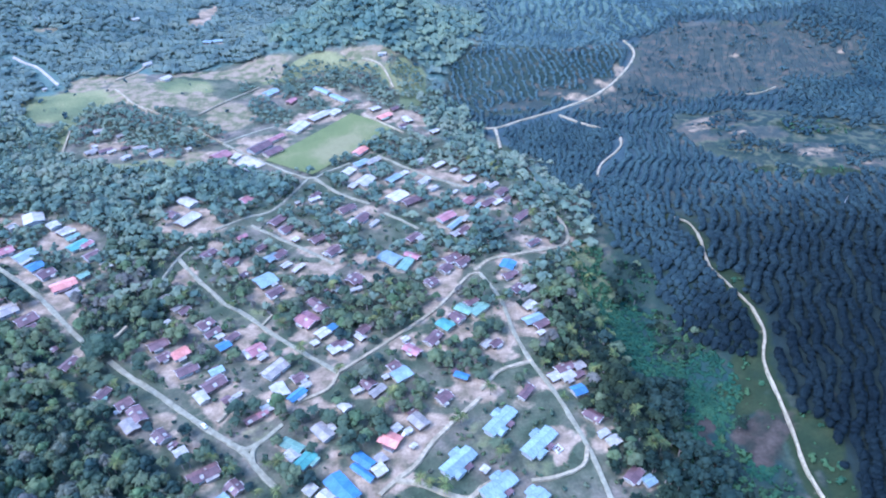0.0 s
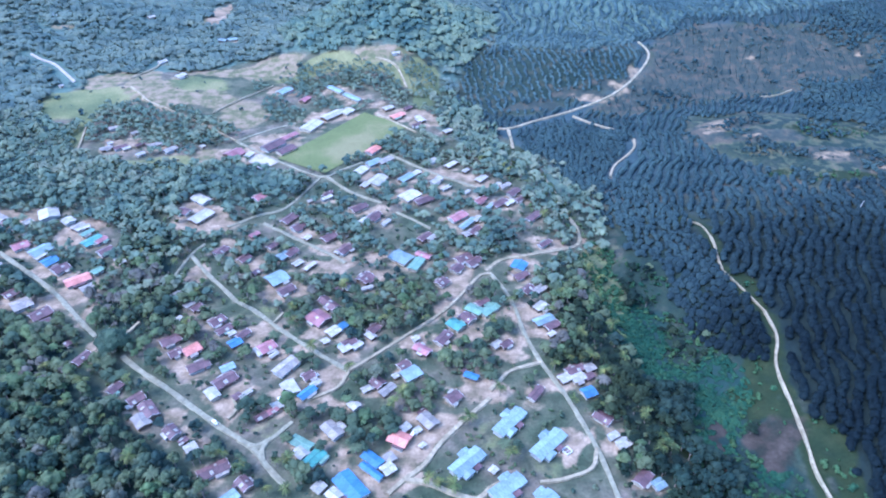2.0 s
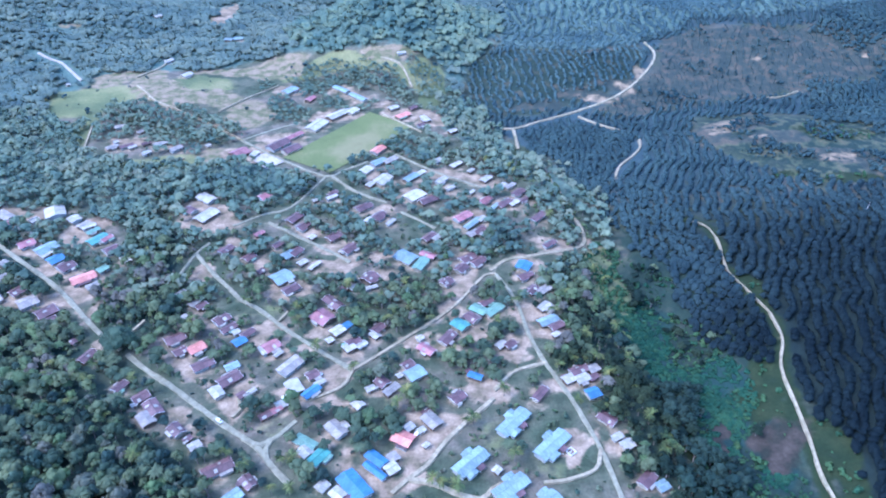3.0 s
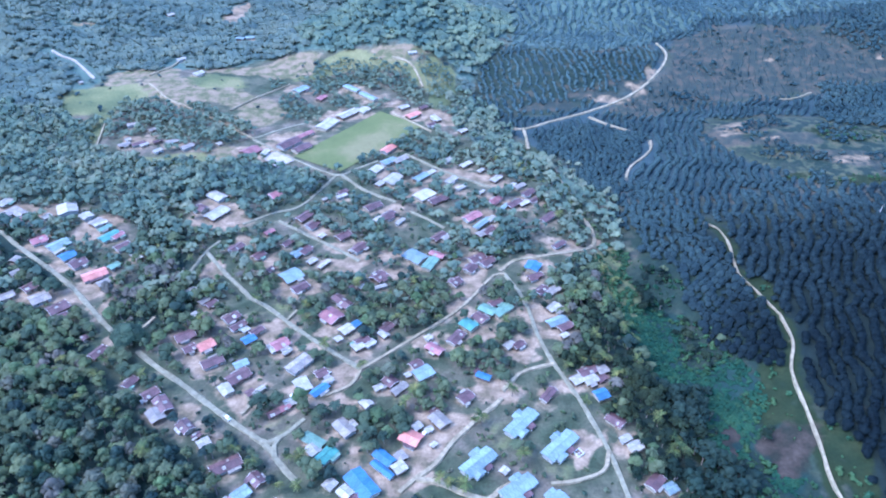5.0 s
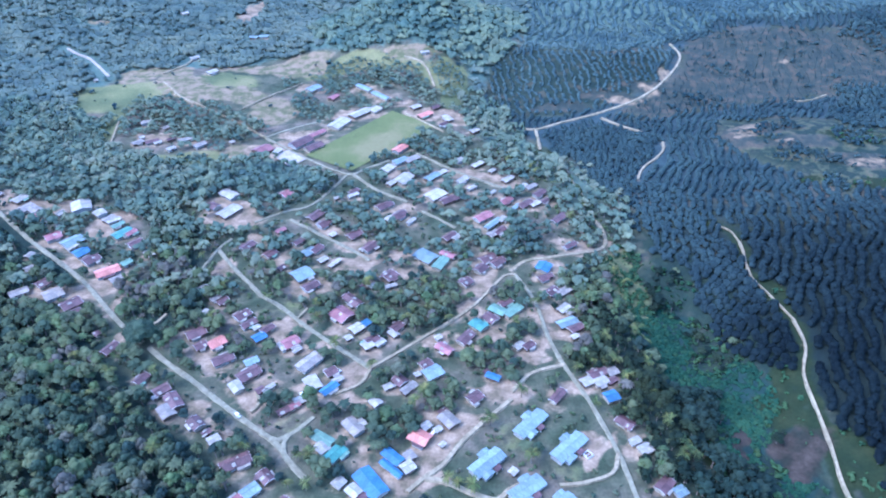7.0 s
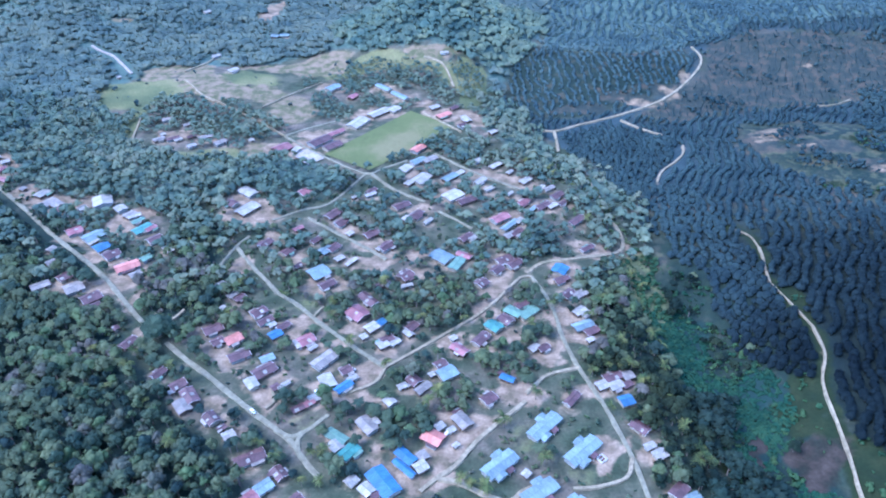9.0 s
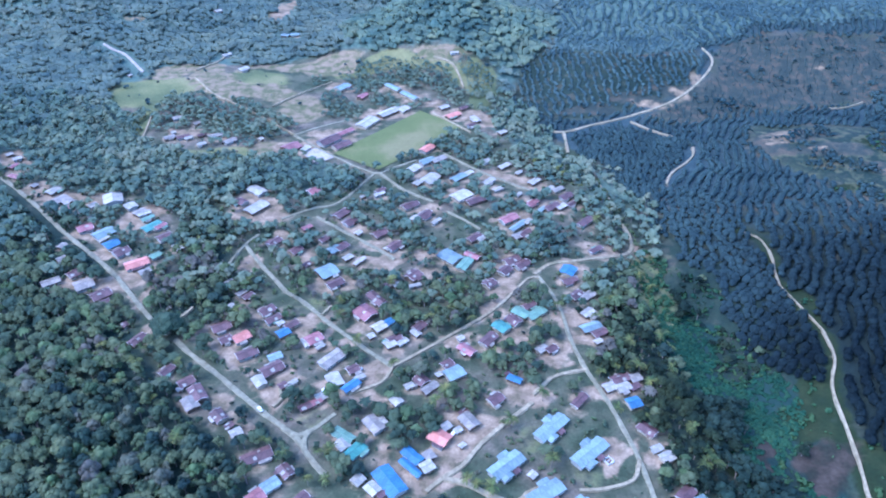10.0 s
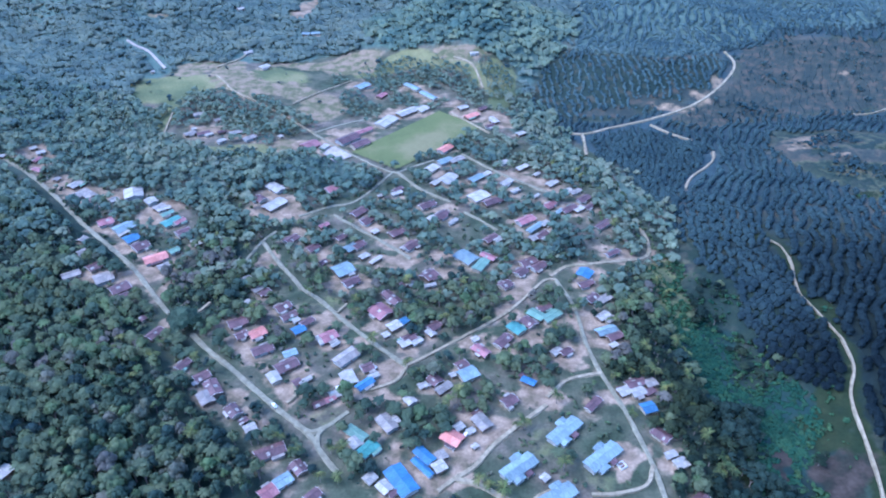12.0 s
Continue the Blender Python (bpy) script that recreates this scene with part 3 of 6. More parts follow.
def height(x, y):
    """Height of the land: a flat village shelf, a green gully beside it and rolling hills behind."""
    x, y = np.asarray(x, float), np.asarray(y, float)
    z = np.zeros(np.broadcast(x, y).shape)
    for cx, cy, top, rx, ry in HILLS:
        z = z + top * np.exp(-((x - cx) / rx) ** 2 - ((y - cy) / ry) ** 2)
    d = (x - 118) + 0.30 * (y - 270)
    z = z - 13 * np.exp(-(d / 30) ** 2 - ((y - 265) / 130) ** 2)
    out = np.clip((np.hypot(x + 40, y - 330) - 330) / 300, 0, 1)
    z = z + out * (5 * np.sin(x / 47 + 1.3 * np.sin(y / 83)) * np.sin(y / 61 + 0.6) + 3 * np.sin(x / 23 + y / 31))
    far = np.clip((np.hypot(x, y) - 1000) / 900, 0, 1)
    z = z + far * (55 * np.sin(x / 310 + 0.8) * np.sin(y / 270 + 0.3 + 0.4 * np.sin(x / 500)) + 25 * np.sin(x / 120 + y / 170))
    return z


rng = np.random.default_rng(11)


# ---- materials ----
def ramp(nt, fac, stops):
    node = nt.nodes.new("ShaderNodeValToRGB")
    el = node.color_ramp.elements
    while len(el) < len(stops):
        el.new(0.5)
    for e, (p, c) in zip(el, stops):
        e.position, e.color = p, (*c, 1)
    nt.links.new(fac, node.inputs[0])
    return node.outputs[0]


def grain(nt, where, scale, detail=3.0, stretch=None):
    if stretch:
        m = nt.nodes.new("ShaderNodeMapping")
        m.inputs["Scale"].default_value = stretch
        nt.links.new(where, m.inputs[0])
        where = m.outputs[0]
    n = nt.nodes.new("ShaderNodeTexNoise")
    n.inputs["Scale"].default_value, n.inputs["Detail"].default_value = scale, detail
    nt.links.new(where, n.inputs["Vector"])
    return n.outputs[0]


def mix(nt, kind, fac, a, b):
    n = nt.nodes.new("ShaderNodeMix")
    n.data_type, n.blend_type = "RGBA", kind
    for value, socket in ((fac, n.inputs[0]), (a, n.inputs[6]), (b, n.inputs[7])):
        if isinstance(value, (int, float)):
            socket.default_value = value
        elif isinstance(value, tuple):
            socket.default_value = (*value, 1)
        else:
            nt.links.new(value, socket)
    return n.outputs[2]


def surface(name, stops, big, small=None, rough=0.8, spec=0.3, metal=0.0, bump=0.0, vary="", amount=0.3, world_space=True, stretch=None, wear=None, leafy=0.0, sheen=0.1):
    """A surface whose colours run over the stops by a coarse grain; a fine grain and a random value for each piece lighten and darken it."""
    m = bpy.data.materials.new(name)
    m.use_nodes = True
    nt = m.node_tree
    p = nt.nodes["Principled BSDF"]
    p.inputs["Roughness"].default_value, p.inputs["Metallic"].default_value = rough, metal
    p.inputs["Specular IOR Level"].default_value = spec
    geo = nt.nodes.new("ShaderNodeNewGeometry")
    tex = nt.nodes.new("ShaderNodeTexCoord")
    where = geo.outputs["Position"] if world_space else tex.outputs["Object"]
    colour = ramp(nt, grain(nt, where, big, 4.0, stretch), stops)
    if small:
        fine = grain(nt, where, small, 5.0, stretch)
        colour = mix(nt, "MULTIPLY", 0.75, colour, ramp(nt, fine, [(0.3, (0.55, 0.55, 0.55)), (0.7, (1.25, 1.25, 1.25))]))
        if bump:
            b = nt.nodes.new("ShaderNodeBump")
            b.inputs["Strength"].default_value, b.inputs["Distance"].default_value = bump, 0.3
            nt.links.new(fine, b.inputs["Height"])
            nt.links.new(b.outputs[0], p.inputs["Normal"])
    if wear:
        mask = ramp(nt, grain(nt, where, wear[0], 6.0, stretch), [(wear[1], (0, 0, 0)), (wear[1] + 0.12, (1, 1, 1))])
        colour = mix(nt, "MIX", mask, colour, wear[2])
    if vary:
        if vary == "island":
            r = geo.outputs["Random Per Island"]
        else:
            r = nt.nodes.new("ShaderNodeObjectInfo").outputs["Random"]
        lo, hi = 1 - amount, 1 + amount
        colour = mix(nt, "MULTIPLY", 1.0, colour, ramp(nt, r, [(0.0, (lo, lo, lo)), (1.0, (hi, hi * 0.98, hi * 0.95))]))
    nt.links.new(colour, p.inputs["Base Color"])
    if leafy:
        p.inputs["Sheen Weight"].default_value, p.inputs["Sheen Roughness"].default_value = sheen, 0.6
        t = nt.nodes.new("ShaderNodeBsdfTranslucent")
        nt.links.new(colour, t.inputs[0])
        s = nt.nodes.new("ShaderNodeMixShader")
        s.inputs[0].default_value = leafy
        nt.links.new(p.outputs[0], s.inputs[1])
        nt.links.new(t.outputs[0], s.inputs[2])
        nt.links.new(s.outputs[0], nt.nodes["Material Output"].inputs[0])
    return m


def land():
    """Grassy earth in which bare yards, dry hills, brown slopes, scrub and leafy floors, with shade or haze in their
    colour, run into each other with ragged edges.
    """
    m = bpy.data.materials.new("village_land")
    m.use_nodes = True
    nt = m.node_tree
    p = nt.nodes["Principled BSDF"]
    p.inputs["Roughness"].default_value, p.inputs["Specular IOR Level"].default_value = 0.95, 0.2
    where = nt.nodes.new("ShaderNodeNewGeometry").outputs["Position"]
    broad, mid, fine = grain(nt, where, 0.03, 4.0), grain(nt, where, 0.13, 5.0), grain(nt, where, 0.7, 5.0)
    colour = ramp(nt, broad, [(0.36, (0.05, 0.066, 0.037)), (0.5, (0.08, 0.086, 0.053)), (0.64, (0.13, 0.112, 0.082))])
    colour = mix(nt, "MULTIPLY", 0.8, colour, ramp(nt, mid, [(0.38, (0.6, 0.66, 0.6)), (0.62, (1.3, 1.22, 1.2))]))
    # Far forest floor: pale tones that put haze into its colour.
    layers = (("understorey_haze", [(0.3, (0.0585, 0.101, 0.0806)), (0.7, (0.107, 0.151, 0.111))], mid),
              # Plantation floor: fallen leaves, darkened for the shade between the rows.
              ("litter_shade", [(0.3, (0.00817, 0.0158, 0.0144)), (0.7, (0.0149, 0.0245, 0.0198))], mid),
              # Far plantation floor: blue-green haze put into the colour.
              ("floor_haze", [(0.3, (0.026, 0.047, 0.05)), (0.7, (0.044, 0.068, 0.066))], mid),
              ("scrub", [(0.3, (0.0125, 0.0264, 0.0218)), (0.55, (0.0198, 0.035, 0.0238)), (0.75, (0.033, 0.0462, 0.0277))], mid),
              ("vine", [(0.3, (0.0107, 0.0313, 0.0263)), (0.7, (0.0199, 0.0435, 0.0327))], mid),
              ("olive", [(0.3, (0.0119, 0.0224, 0.0087)), (0.5, (0.0167, 0.0277, 0.0103)), (0.7, (0.0254, 0.0348, 0.0132))], mid),
              ("cleared", [(0.36, (0.0224, 0.0243, 0.0163)), (0.5, (0.0391, 0.0324, 0.0232)), (0.64, (0.0614, 0.0485, 0.0358))], mid),
              ("meadow", [(0.36, (0.0895, 0.108, 0.0466)), (0.5, (0.132, 0.142, 0.0582)), (0.64, (0.19, 0.181, 0.0806))], broad),
              ("brown", [(0.36, (0.0269, 0.038, 0.0319)), (0.5, (0.0414, 0.05, 0.0378)), (0.64, (0.0784, 0.066, 0.0454))], mid),
              ("dry", [(0.36, (0.0931, 0.102, 0.0441)), (0.48, (0.152, 0.131, 0.0705)), (0.62, (0.23, 0.173, 0.108))], mid),
              ("earth", [(0.36, (0.14, 0.112, 0.0651)), (0.5, (0.222, 0.163, 0.104)), (0.64, (0.32, 0.24, 0.156))], mid),
              ("scar", [(0.3, (0.181, 0.13, 0.0748)), (0.7, (0.293, 0.211, 0.125))], mid))
    for name, stops, by in layers:
        at = nt.nodes.new("ShaderNodeAttribute")
        at.attribute_name = name
        ragged = nt.nodes.new("ShaderNodeMath")
        ragged.operation = "MULTIPLY_ADD"
        nt.links.new(mid, ragged.inputs[0])
        ragged.inputs[1].default_value = 1.5
        nt.links.new(at.outputs["Fac"], ragged.inputs[2])
        fit = nt.nodes.new("ShaderNodeMapRange")
        nt.links.new(ragged.outputs[0], fit.inputs[0])
        fit.inputs[1].default_value, fit.inputs[2].default_value = 1.05, 1.5
        gate = nt.nodes.new("ShaderNodeMath")
        gate.operation, gate.use_clamp = "MULTIPLY", True
        over = nt.nodes.new("ShaderNodeMath")
        over.operation, over.use_clamp = "MULTIPLY", True
        nt.links.new(at.outputs["Fac"], over.inputs[0])
        over.inputs[1].default_value = 6.0
        nt.links.new(fit.outputs[0], gate.inputs[0])
        nt.links.new(over.outputs[0], gate.inputs[1])
        colour = mix(nt, "MIX", gate.outputs[0], colour, ramp(nt, by, stops))
    colour = mix(nt, "MULTIPLY", 0.6, colour, ramp(nt, fine, [(0.3, (0.6, 0.6, 0.6)), (0.7, (1.25, 1.25, 1.25))]))
    nt.links.new(colour, p.inputs["Base Color"])
    b = nt.nodes.new("ShaderNodeBump")
    b.inputs["Strength"].default_value, b.inputs["Distance"].default_value = 0.5, 0.4
    nt.links.new(fine, b.inputs["Height"])
    nt.links.new(b.outputs[0], p.inputs["Normal"])
    return m


def foliage(name, tones, single=False, mottle=0.12, amount=0.22, gloss=0.1, rough=0.8, through_light=0.25):
    """Leaves: every tree takes its own tone between the given ones, with a mottle over it and a small shift from spray to spray."""
    m = bpy.data.materials.new(name)
    m.use_nodes = True
    nt = m.node_tree
    p = nt.nodes["Principled BSDF"]
    p.inputs["Roughness"].default_value, p.inputs["Specular IOR Level"].default_value = rough, gloss
    geo = nt.nodes.new("ShaderNodeNewGeometry")
    if single:
        tone = nt.nodes.new("ShaderNodeObjectInfo").outputs["Random"]
    else:
        at = nt.nodes.new("ShaderNodeAttribute")
        at.attribute_name = "tone"
        tone = at.outputs["Fac"]
    colour = ramp(nt, tone, [(i / (len(tones) - 1), c) for i, c in enumerate(tones)])
    colour = mix(nt, "MULTIPLY", 0.8, colour, ramp(nt, grain(nt, geo.outputs["Position"], mottle, 4.0), [(0.36, (0.72, 0.76, 0.8)), (0.64, (1.3, 1.26, 1.18))]))
    lo, hi = 1 - amount, 1 + amount
    colour = mix(nt, "MULTIPLY", 1.0, colour, ramp(nt, geo.outputs["Random Per Island"], [(0.0, (lo, lo, lo)), (1.0, (hi, hi, hi * 0.96))]))
    nt.links.new(colour, p.inputs["Base Color"])
    t = nt.nodes.new("ShaderNodeBsdfTranslucent")
    nt.links.new(colour, t.inputs[0])
    both = nt.nodes.new("ShaderNodeMixShader")
    both.inputs[0].default_value = through_light
    nt.links.new(p.outputs[0], both.inputs[1])
    nt.links.new(t.outputs[0], both.inputs[2])
    nt.links.new(both.outputs[0], nt.nodes["Material Output"].inputs[0])
    return m


GROUND = land()
CLAY = surface("pale_clay", [(0.3, (0.294, 0.245, 0.196)), (0.7, (0.434, 0.389, 0.329))], 0.12, 0.9, 0.95, 0.2, bump=0.3)
PITCH = surface("mown_field_grass", [(0.36, (0.101, 0.122, 0.0405)), (0.5, (0.121, 0.138, 0.0474)), (0.62, (0.184, 0.169, 0.0765))], 0.02, 1.4, 0.95, 0.2, bump=0.2)
ASPHALT = surface("worn_pale_asphalt", [(0.36, (0.185, 0.172, 0.109)), (0.64, (0.237, 0.221, 0.143))], 0.08, 0.5, 0.9, 0.3, wear=(0.12, 0.6, (0.222, 0.195, 0.13)))
TRACK = surface("pale_dirt_track", [(0.36, (0.24, 0.199, 0.121)), (0.64, (0.32, 0.268, 0.169))], 0.08, 0.5, 0.95, 0.2, wear=(0.12, 0.58, (0.16, 0.153, 0.0827)))

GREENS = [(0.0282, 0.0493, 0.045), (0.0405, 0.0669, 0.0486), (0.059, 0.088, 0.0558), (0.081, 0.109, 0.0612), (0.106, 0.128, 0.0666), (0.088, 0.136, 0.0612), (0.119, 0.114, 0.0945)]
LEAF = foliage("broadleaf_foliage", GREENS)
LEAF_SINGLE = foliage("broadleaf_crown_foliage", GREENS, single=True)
# Middle-distance leaves, lighter than the near greens to imitate haze.
LEAF_MID_HAZE = foliage("hazed_woodland_foliage", [(0.0691, 0.109, 0.0927), (0.0952, 0.145, 0.109), (0.119, 0.166, 0.118), (0.155, 0.194, 0.129), (0.181, 0.208, 0.142)], amount=0.12)
# Leaves of far slopes, young palms and shrubs alike, blued for haze.
LEAF_BLUED = foliage("blued_slope_foliage", [(0.0328, 0.0638, 0.0692), (0.0456, 0.0775, 0.0776), (0.0602, 0.0912, 0.0841)], mottle=0.04, amount=0.14)
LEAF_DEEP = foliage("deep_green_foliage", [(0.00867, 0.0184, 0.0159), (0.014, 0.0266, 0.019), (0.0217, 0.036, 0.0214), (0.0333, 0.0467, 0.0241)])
# Light green hill forest, lifted further and blued for haze.
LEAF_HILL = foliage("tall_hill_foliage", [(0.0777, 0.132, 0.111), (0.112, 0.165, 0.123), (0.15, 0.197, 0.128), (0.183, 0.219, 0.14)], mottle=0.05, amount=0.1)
# Far crop leaves, paled and blued to carry haze in their colour.
LEAF_HAZY = foliage("hazed_crop_foliage", [(0.0585, 0.101, 0.107), (0.078, 0.124, 0.122), (0.0975, 0.143, 0.13)], mottle=0.03, amount=0.1)
# Palm tones from dark near ones to pale blue far ones, for haze.
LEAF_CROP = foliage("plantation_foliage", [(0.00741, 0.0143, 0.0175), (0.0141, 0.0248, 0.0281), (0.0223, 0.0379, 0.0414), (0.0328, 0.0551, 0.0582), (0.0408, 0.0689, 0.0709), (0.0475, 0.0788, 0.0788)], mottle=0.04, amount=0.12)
LEAF_RUBBER = foliage("grey_green_foliage", [(0.0171, 0.035, 0.0298), (0.0228, 0.0426, 0.0331), (0.0303, 0.0501, 0.0373)], mottle=0.06, amount=0.14)
LEAF_VINE = foliage("creeper_foliage", [(0.0167, 0.0592, 0.0378), (0.0256, 0.0756, 0.0435), (0.0416, 0.091, 0.0448)], mottle=0.07, amount=0.14)
LEAF_SCRUB = foliage("bright_scrub_foliage", [(0.0262, 0.073, 0.0416), (0.0436, 0.0936, 0.0441), (0.0698, 0.12, 0.0499)], mottle=0.07, amount=0.18)
# Far forest leaves: haze painted in as paler, bluer green.
LEAF_FAR_HAZE = foliage("hazed_forest_foliage", [(0.0876, 0.136, 0.124), (0.116, 0.163, 0.138), (0.14, 0.184, 0.146), (0.169, 0.204, 0.149)], mottle=0.05, amount=0.05, through_light=0.3)
FROND = surface("palm_frond", [(0.36, (0.0433, 0.0725, 0.0261)), (0.5, (0.0829, 0.106, 0.0314)), (0.66, (0.138, 0.14, 0.039))], 0.2, None, 0.6, 0.2, vary="object", amount=0.5, leafy=0.2, sheen=0.0)
BARK = surface("grey_bark", [(0.3, (0.1, 0.085, 0.07)), (0.7, (0.2, 0.18, 0.15))], 0.6, 3.0, 0.95, 0.2, world_space=False)

PALE_BARK = surface("bleached_bark", [(0.3, (0.42, 0.4, 0.36)), (0.7, (0.6, 0.57, 0.52))], 0.6, 3.0, 0.95, 0.2, world_space=False)


def roofing(name, stops, rust=None, rough=0.55, metal=0.0):
    return surface(name, stops, 0.35, 1.6, rough, 0.4, metal, vary="object", amount=0.22, world_space=False, stretch=(1.0, 0.25, 0.25), wear=rust)


ROOFS = {
    "M": (roofing("maroon_roof_sheet", [(0.3, (0.0752, 0.0407, 0.0396)), (0.7, (0.132, 0.0747, 0.0722))], (0.5, 0.64, (0.216, 0.175, 0.151))), "faded maroon"),
    "W": (roofing("white_zinc_sheet", [(0.3, (0.258, 0.243, 0.203)), (0.7, (0.373, 0.349, 0.288))], (0.5, 0.62, (0.245, 0.206, 0.166))), "pale zinc"),
    "G": (roofing("grey_zinc_sheet", [(0.3, (0.174, 0.157, 0.131)), (0.7, (0.291, 0.259, 0.213))], (0.5, 0.6, (0.233, 0.17, 0.146))), "weathered grey zinc"),
    "B": (roofing("blue_roof_sheet", [(0.3, (0.0408, 0.119, 0.213)), (0.7, (0.0646, 0.162, 0.268))]), "bright blue metal"),
    "L": (roofing("light_blue_roof_sheet", [(0.3, (0.159, 0.214, 0.209)), (0.7, (0.201, 0.264, 0.261))], (0.5, 0.72, (0.259, 0.301, 0.308))), "light blue metal"),
    "A": (roofing("aqua_roof_sheet", [(0.3, (0.113, 0.199, 0.137)), (0.7, (0.159, 0.256, 0.183))], (0.5, 0.7, (0.247, 0.286, 0.273))), "pale aqua metal"),
    "C": (roofing("cyan_roof_sheet", [(0.3, (0.0616, 0.192, 0.158)), (0.7, (0.0986, 0.246, 0.199))]), "vivid cyan metal"),
    "T": (roofing("teal_roof_sheet", [(0.3, (0.0449, 0.153, 0.123)), (0.7, (0.0711, 0.209, 0.168))]), "dark teal metal"),
    "O": (roofing("orange_roof_tile", [(0.3, (0.425, 0.149, 0.106)), (0.7, (0.51, 0.221, 0.162))]), "orange-red tiled"),
    "R": (roofing("red_roof_sheet", [(0.3, (0.207, 0.0781, 0.0833)), (0.7, (0.298, 0.143, 0.137))], (0.5, 0.66, (0.373, 0.275, 0.25))), "dusty red"),
}
WALLS = [(surface("cream_painted_wall", [(0.3, (0.272, 0.237, 0.174)), (0.7, (0.359, 0.319, 0.239))], 0.5, 2.0, 0.85, world_space=False), "cream"),
         (surface("pale_blue_painted_wall", [(0.3, (0.245, 0.257, 0.239)), (0.7, (0.326, 0.329, 0.296))], 0.5, 2.0, 0.85, world_space=False), "pale blue"),
         (surface("brown_timber_wall", [(0.3, (0.0872, 0.0618, 0.0435)), (0.7, (0.163, 0.123, 0.087))], 0.5, 2.0, 0.85, world_space=False, stretch=(1, 1, 4)), "brown timber")]
WHITE = surface("white_painted_board", [(0.3, (0.491, 0.486, 0.445)), (0.7, (0.592, 0.585, 0.53))], 0.8, 3.0, 0.7, world_space=False)
PANE = surface("dark_window_glass", [(0.3, (0.02, 0.025, 0.03)), (0.7, (0.035, 0.04, 0.045))], 0.8, None, 0.1, 0.5, world_space=False)
DOOR = surface("brown_door_paint", [(0.3, (0.14, 0.08, 0.05)), (0.7, (0.22, 0.14, 0.1))], 0.8, 3.0, 0.6, world_space=False)
PAINT = surface("white_car_paint", [(0.3, (0.74, 0.75, 0.76)), (0.7, (0.8, 0.8, 0.8))], 0.8, None, 0.25, 0.5, world_space=False)
RUBBER = surface("black_tyre_rubber", [(0.3, (0.02, 0.02, 0.02)), (0.7, (0.04, 0.04, 0.04))], 3.0, None, 0.9, world_space=False)


# ---- helpers for building ----
def mesh_of(name, verts, faces, mats, index=None):
    me = bpy.data.meshes.new(name)
    me.from_pydata([tuple(v) for v in verts] if not isinstance(verts, list) else verts, [], faces if isinstance(faces, list) else faces.tolist())
    for m in mats:
        me.materials.append(m)
    if index is not None:
        me.polygons.foreach_set("material_index", np.asarray(index, np.int32))
    return me


def part(name, me, parent, label="", m=None):
    ob = new(name, me)
    ob.parent = parent
    if m is not None:
        ob.matrix_basis = m
    if label:
        ob["label"] = label
    return ob


def inside(poly, x, y):
    """Whether points lie in a polygon."""
    x, y = np.asarray(x), np.asarray(y)
    hit = np.zeros(x.shape, bool)
    for (x0, y0), (x1, y1) in zip(poly, poly[1:] + poly[:1]):
        cross = (y0 > y) != (y1 > y)
        hit ^= cross & (x < (x1 - x0) * (y - y0) / ((y1 - y0) or 1e-9) + x0)
    return hit


def hum(x, y, size, seed=0):
    """A smooth random field between about -1 and 1."""
    x, y = np.asarray(x) / size, np.asarray(y) / size
    k = seed * 1.7
    return (np.sin(x * 1.9 + 1.3 * np.sin(y * 1.1 + k) + k) + np.sin(y * 2.3 + 1.7 * np.sin(x * 0.9 - k) + 2 * k) + np.sin((x + y) * 3.1 + k * 3) * 0.6) / 2.6


# ---- the land ----
def patch_weight(x, y, rows, soft=0.35):
    """How far each place lies inside uneven round patches: 1 well inside, 0 well outside."""
    w = np.zeros(np.shape(x))
    for i, (cx, cy, rx, ry) in enumerate(rows):
        rx, ry = max(rx, 1.5), max(ry, 1.5)
        near = (np.abs(x - cx) < 1.7 * rx) & (np.abs(y - cy) < 1.7 * ry)
        u, v = (x[near] - cx) / rx, (y[near] - cy) / ry
        a = np.arctan2(v, u)
        edge = 1 + 0.16 * np.sin(2 * a + i * 1.3) + 0.12 * np.sin(3 * a + 2.1 * i) + 0.08 * np.sin(5 * a + 3.3 * i)
        w[near] = np.maximum(w[near], np.clip((1.0 + soft / 2 - np.hypot(u, v) / edge) / soft, 0, 1))
    return w


def area_weight(x, y, poly, reach=9.0):
    """1 inside a polygon, falling to 0 a few metres off its edge."""
    w = np.zeros(np.shape(x))
    for k in range(8):
        w += inside(poly, x + reach * math.cos(k * 0.785) * (0.4 + 0.6 * (k % 2)), y + reach * math.sin(k * 0.785) * (0.4 + 0.6 * (k % 2)))
    return w / 8


def line_weight(x, y, line, reach):
    w = np.zeros(np.shape(x))
    for px, py in line:
        near = (np.abs(x - px) < reach) & (np.abs(y - py) < reach)
        w[near] = np.maximum(w[near], np.clip(1.25 - np.hypot(x[near] - px, y[near] - py) / reach, 0, 1))
    return w


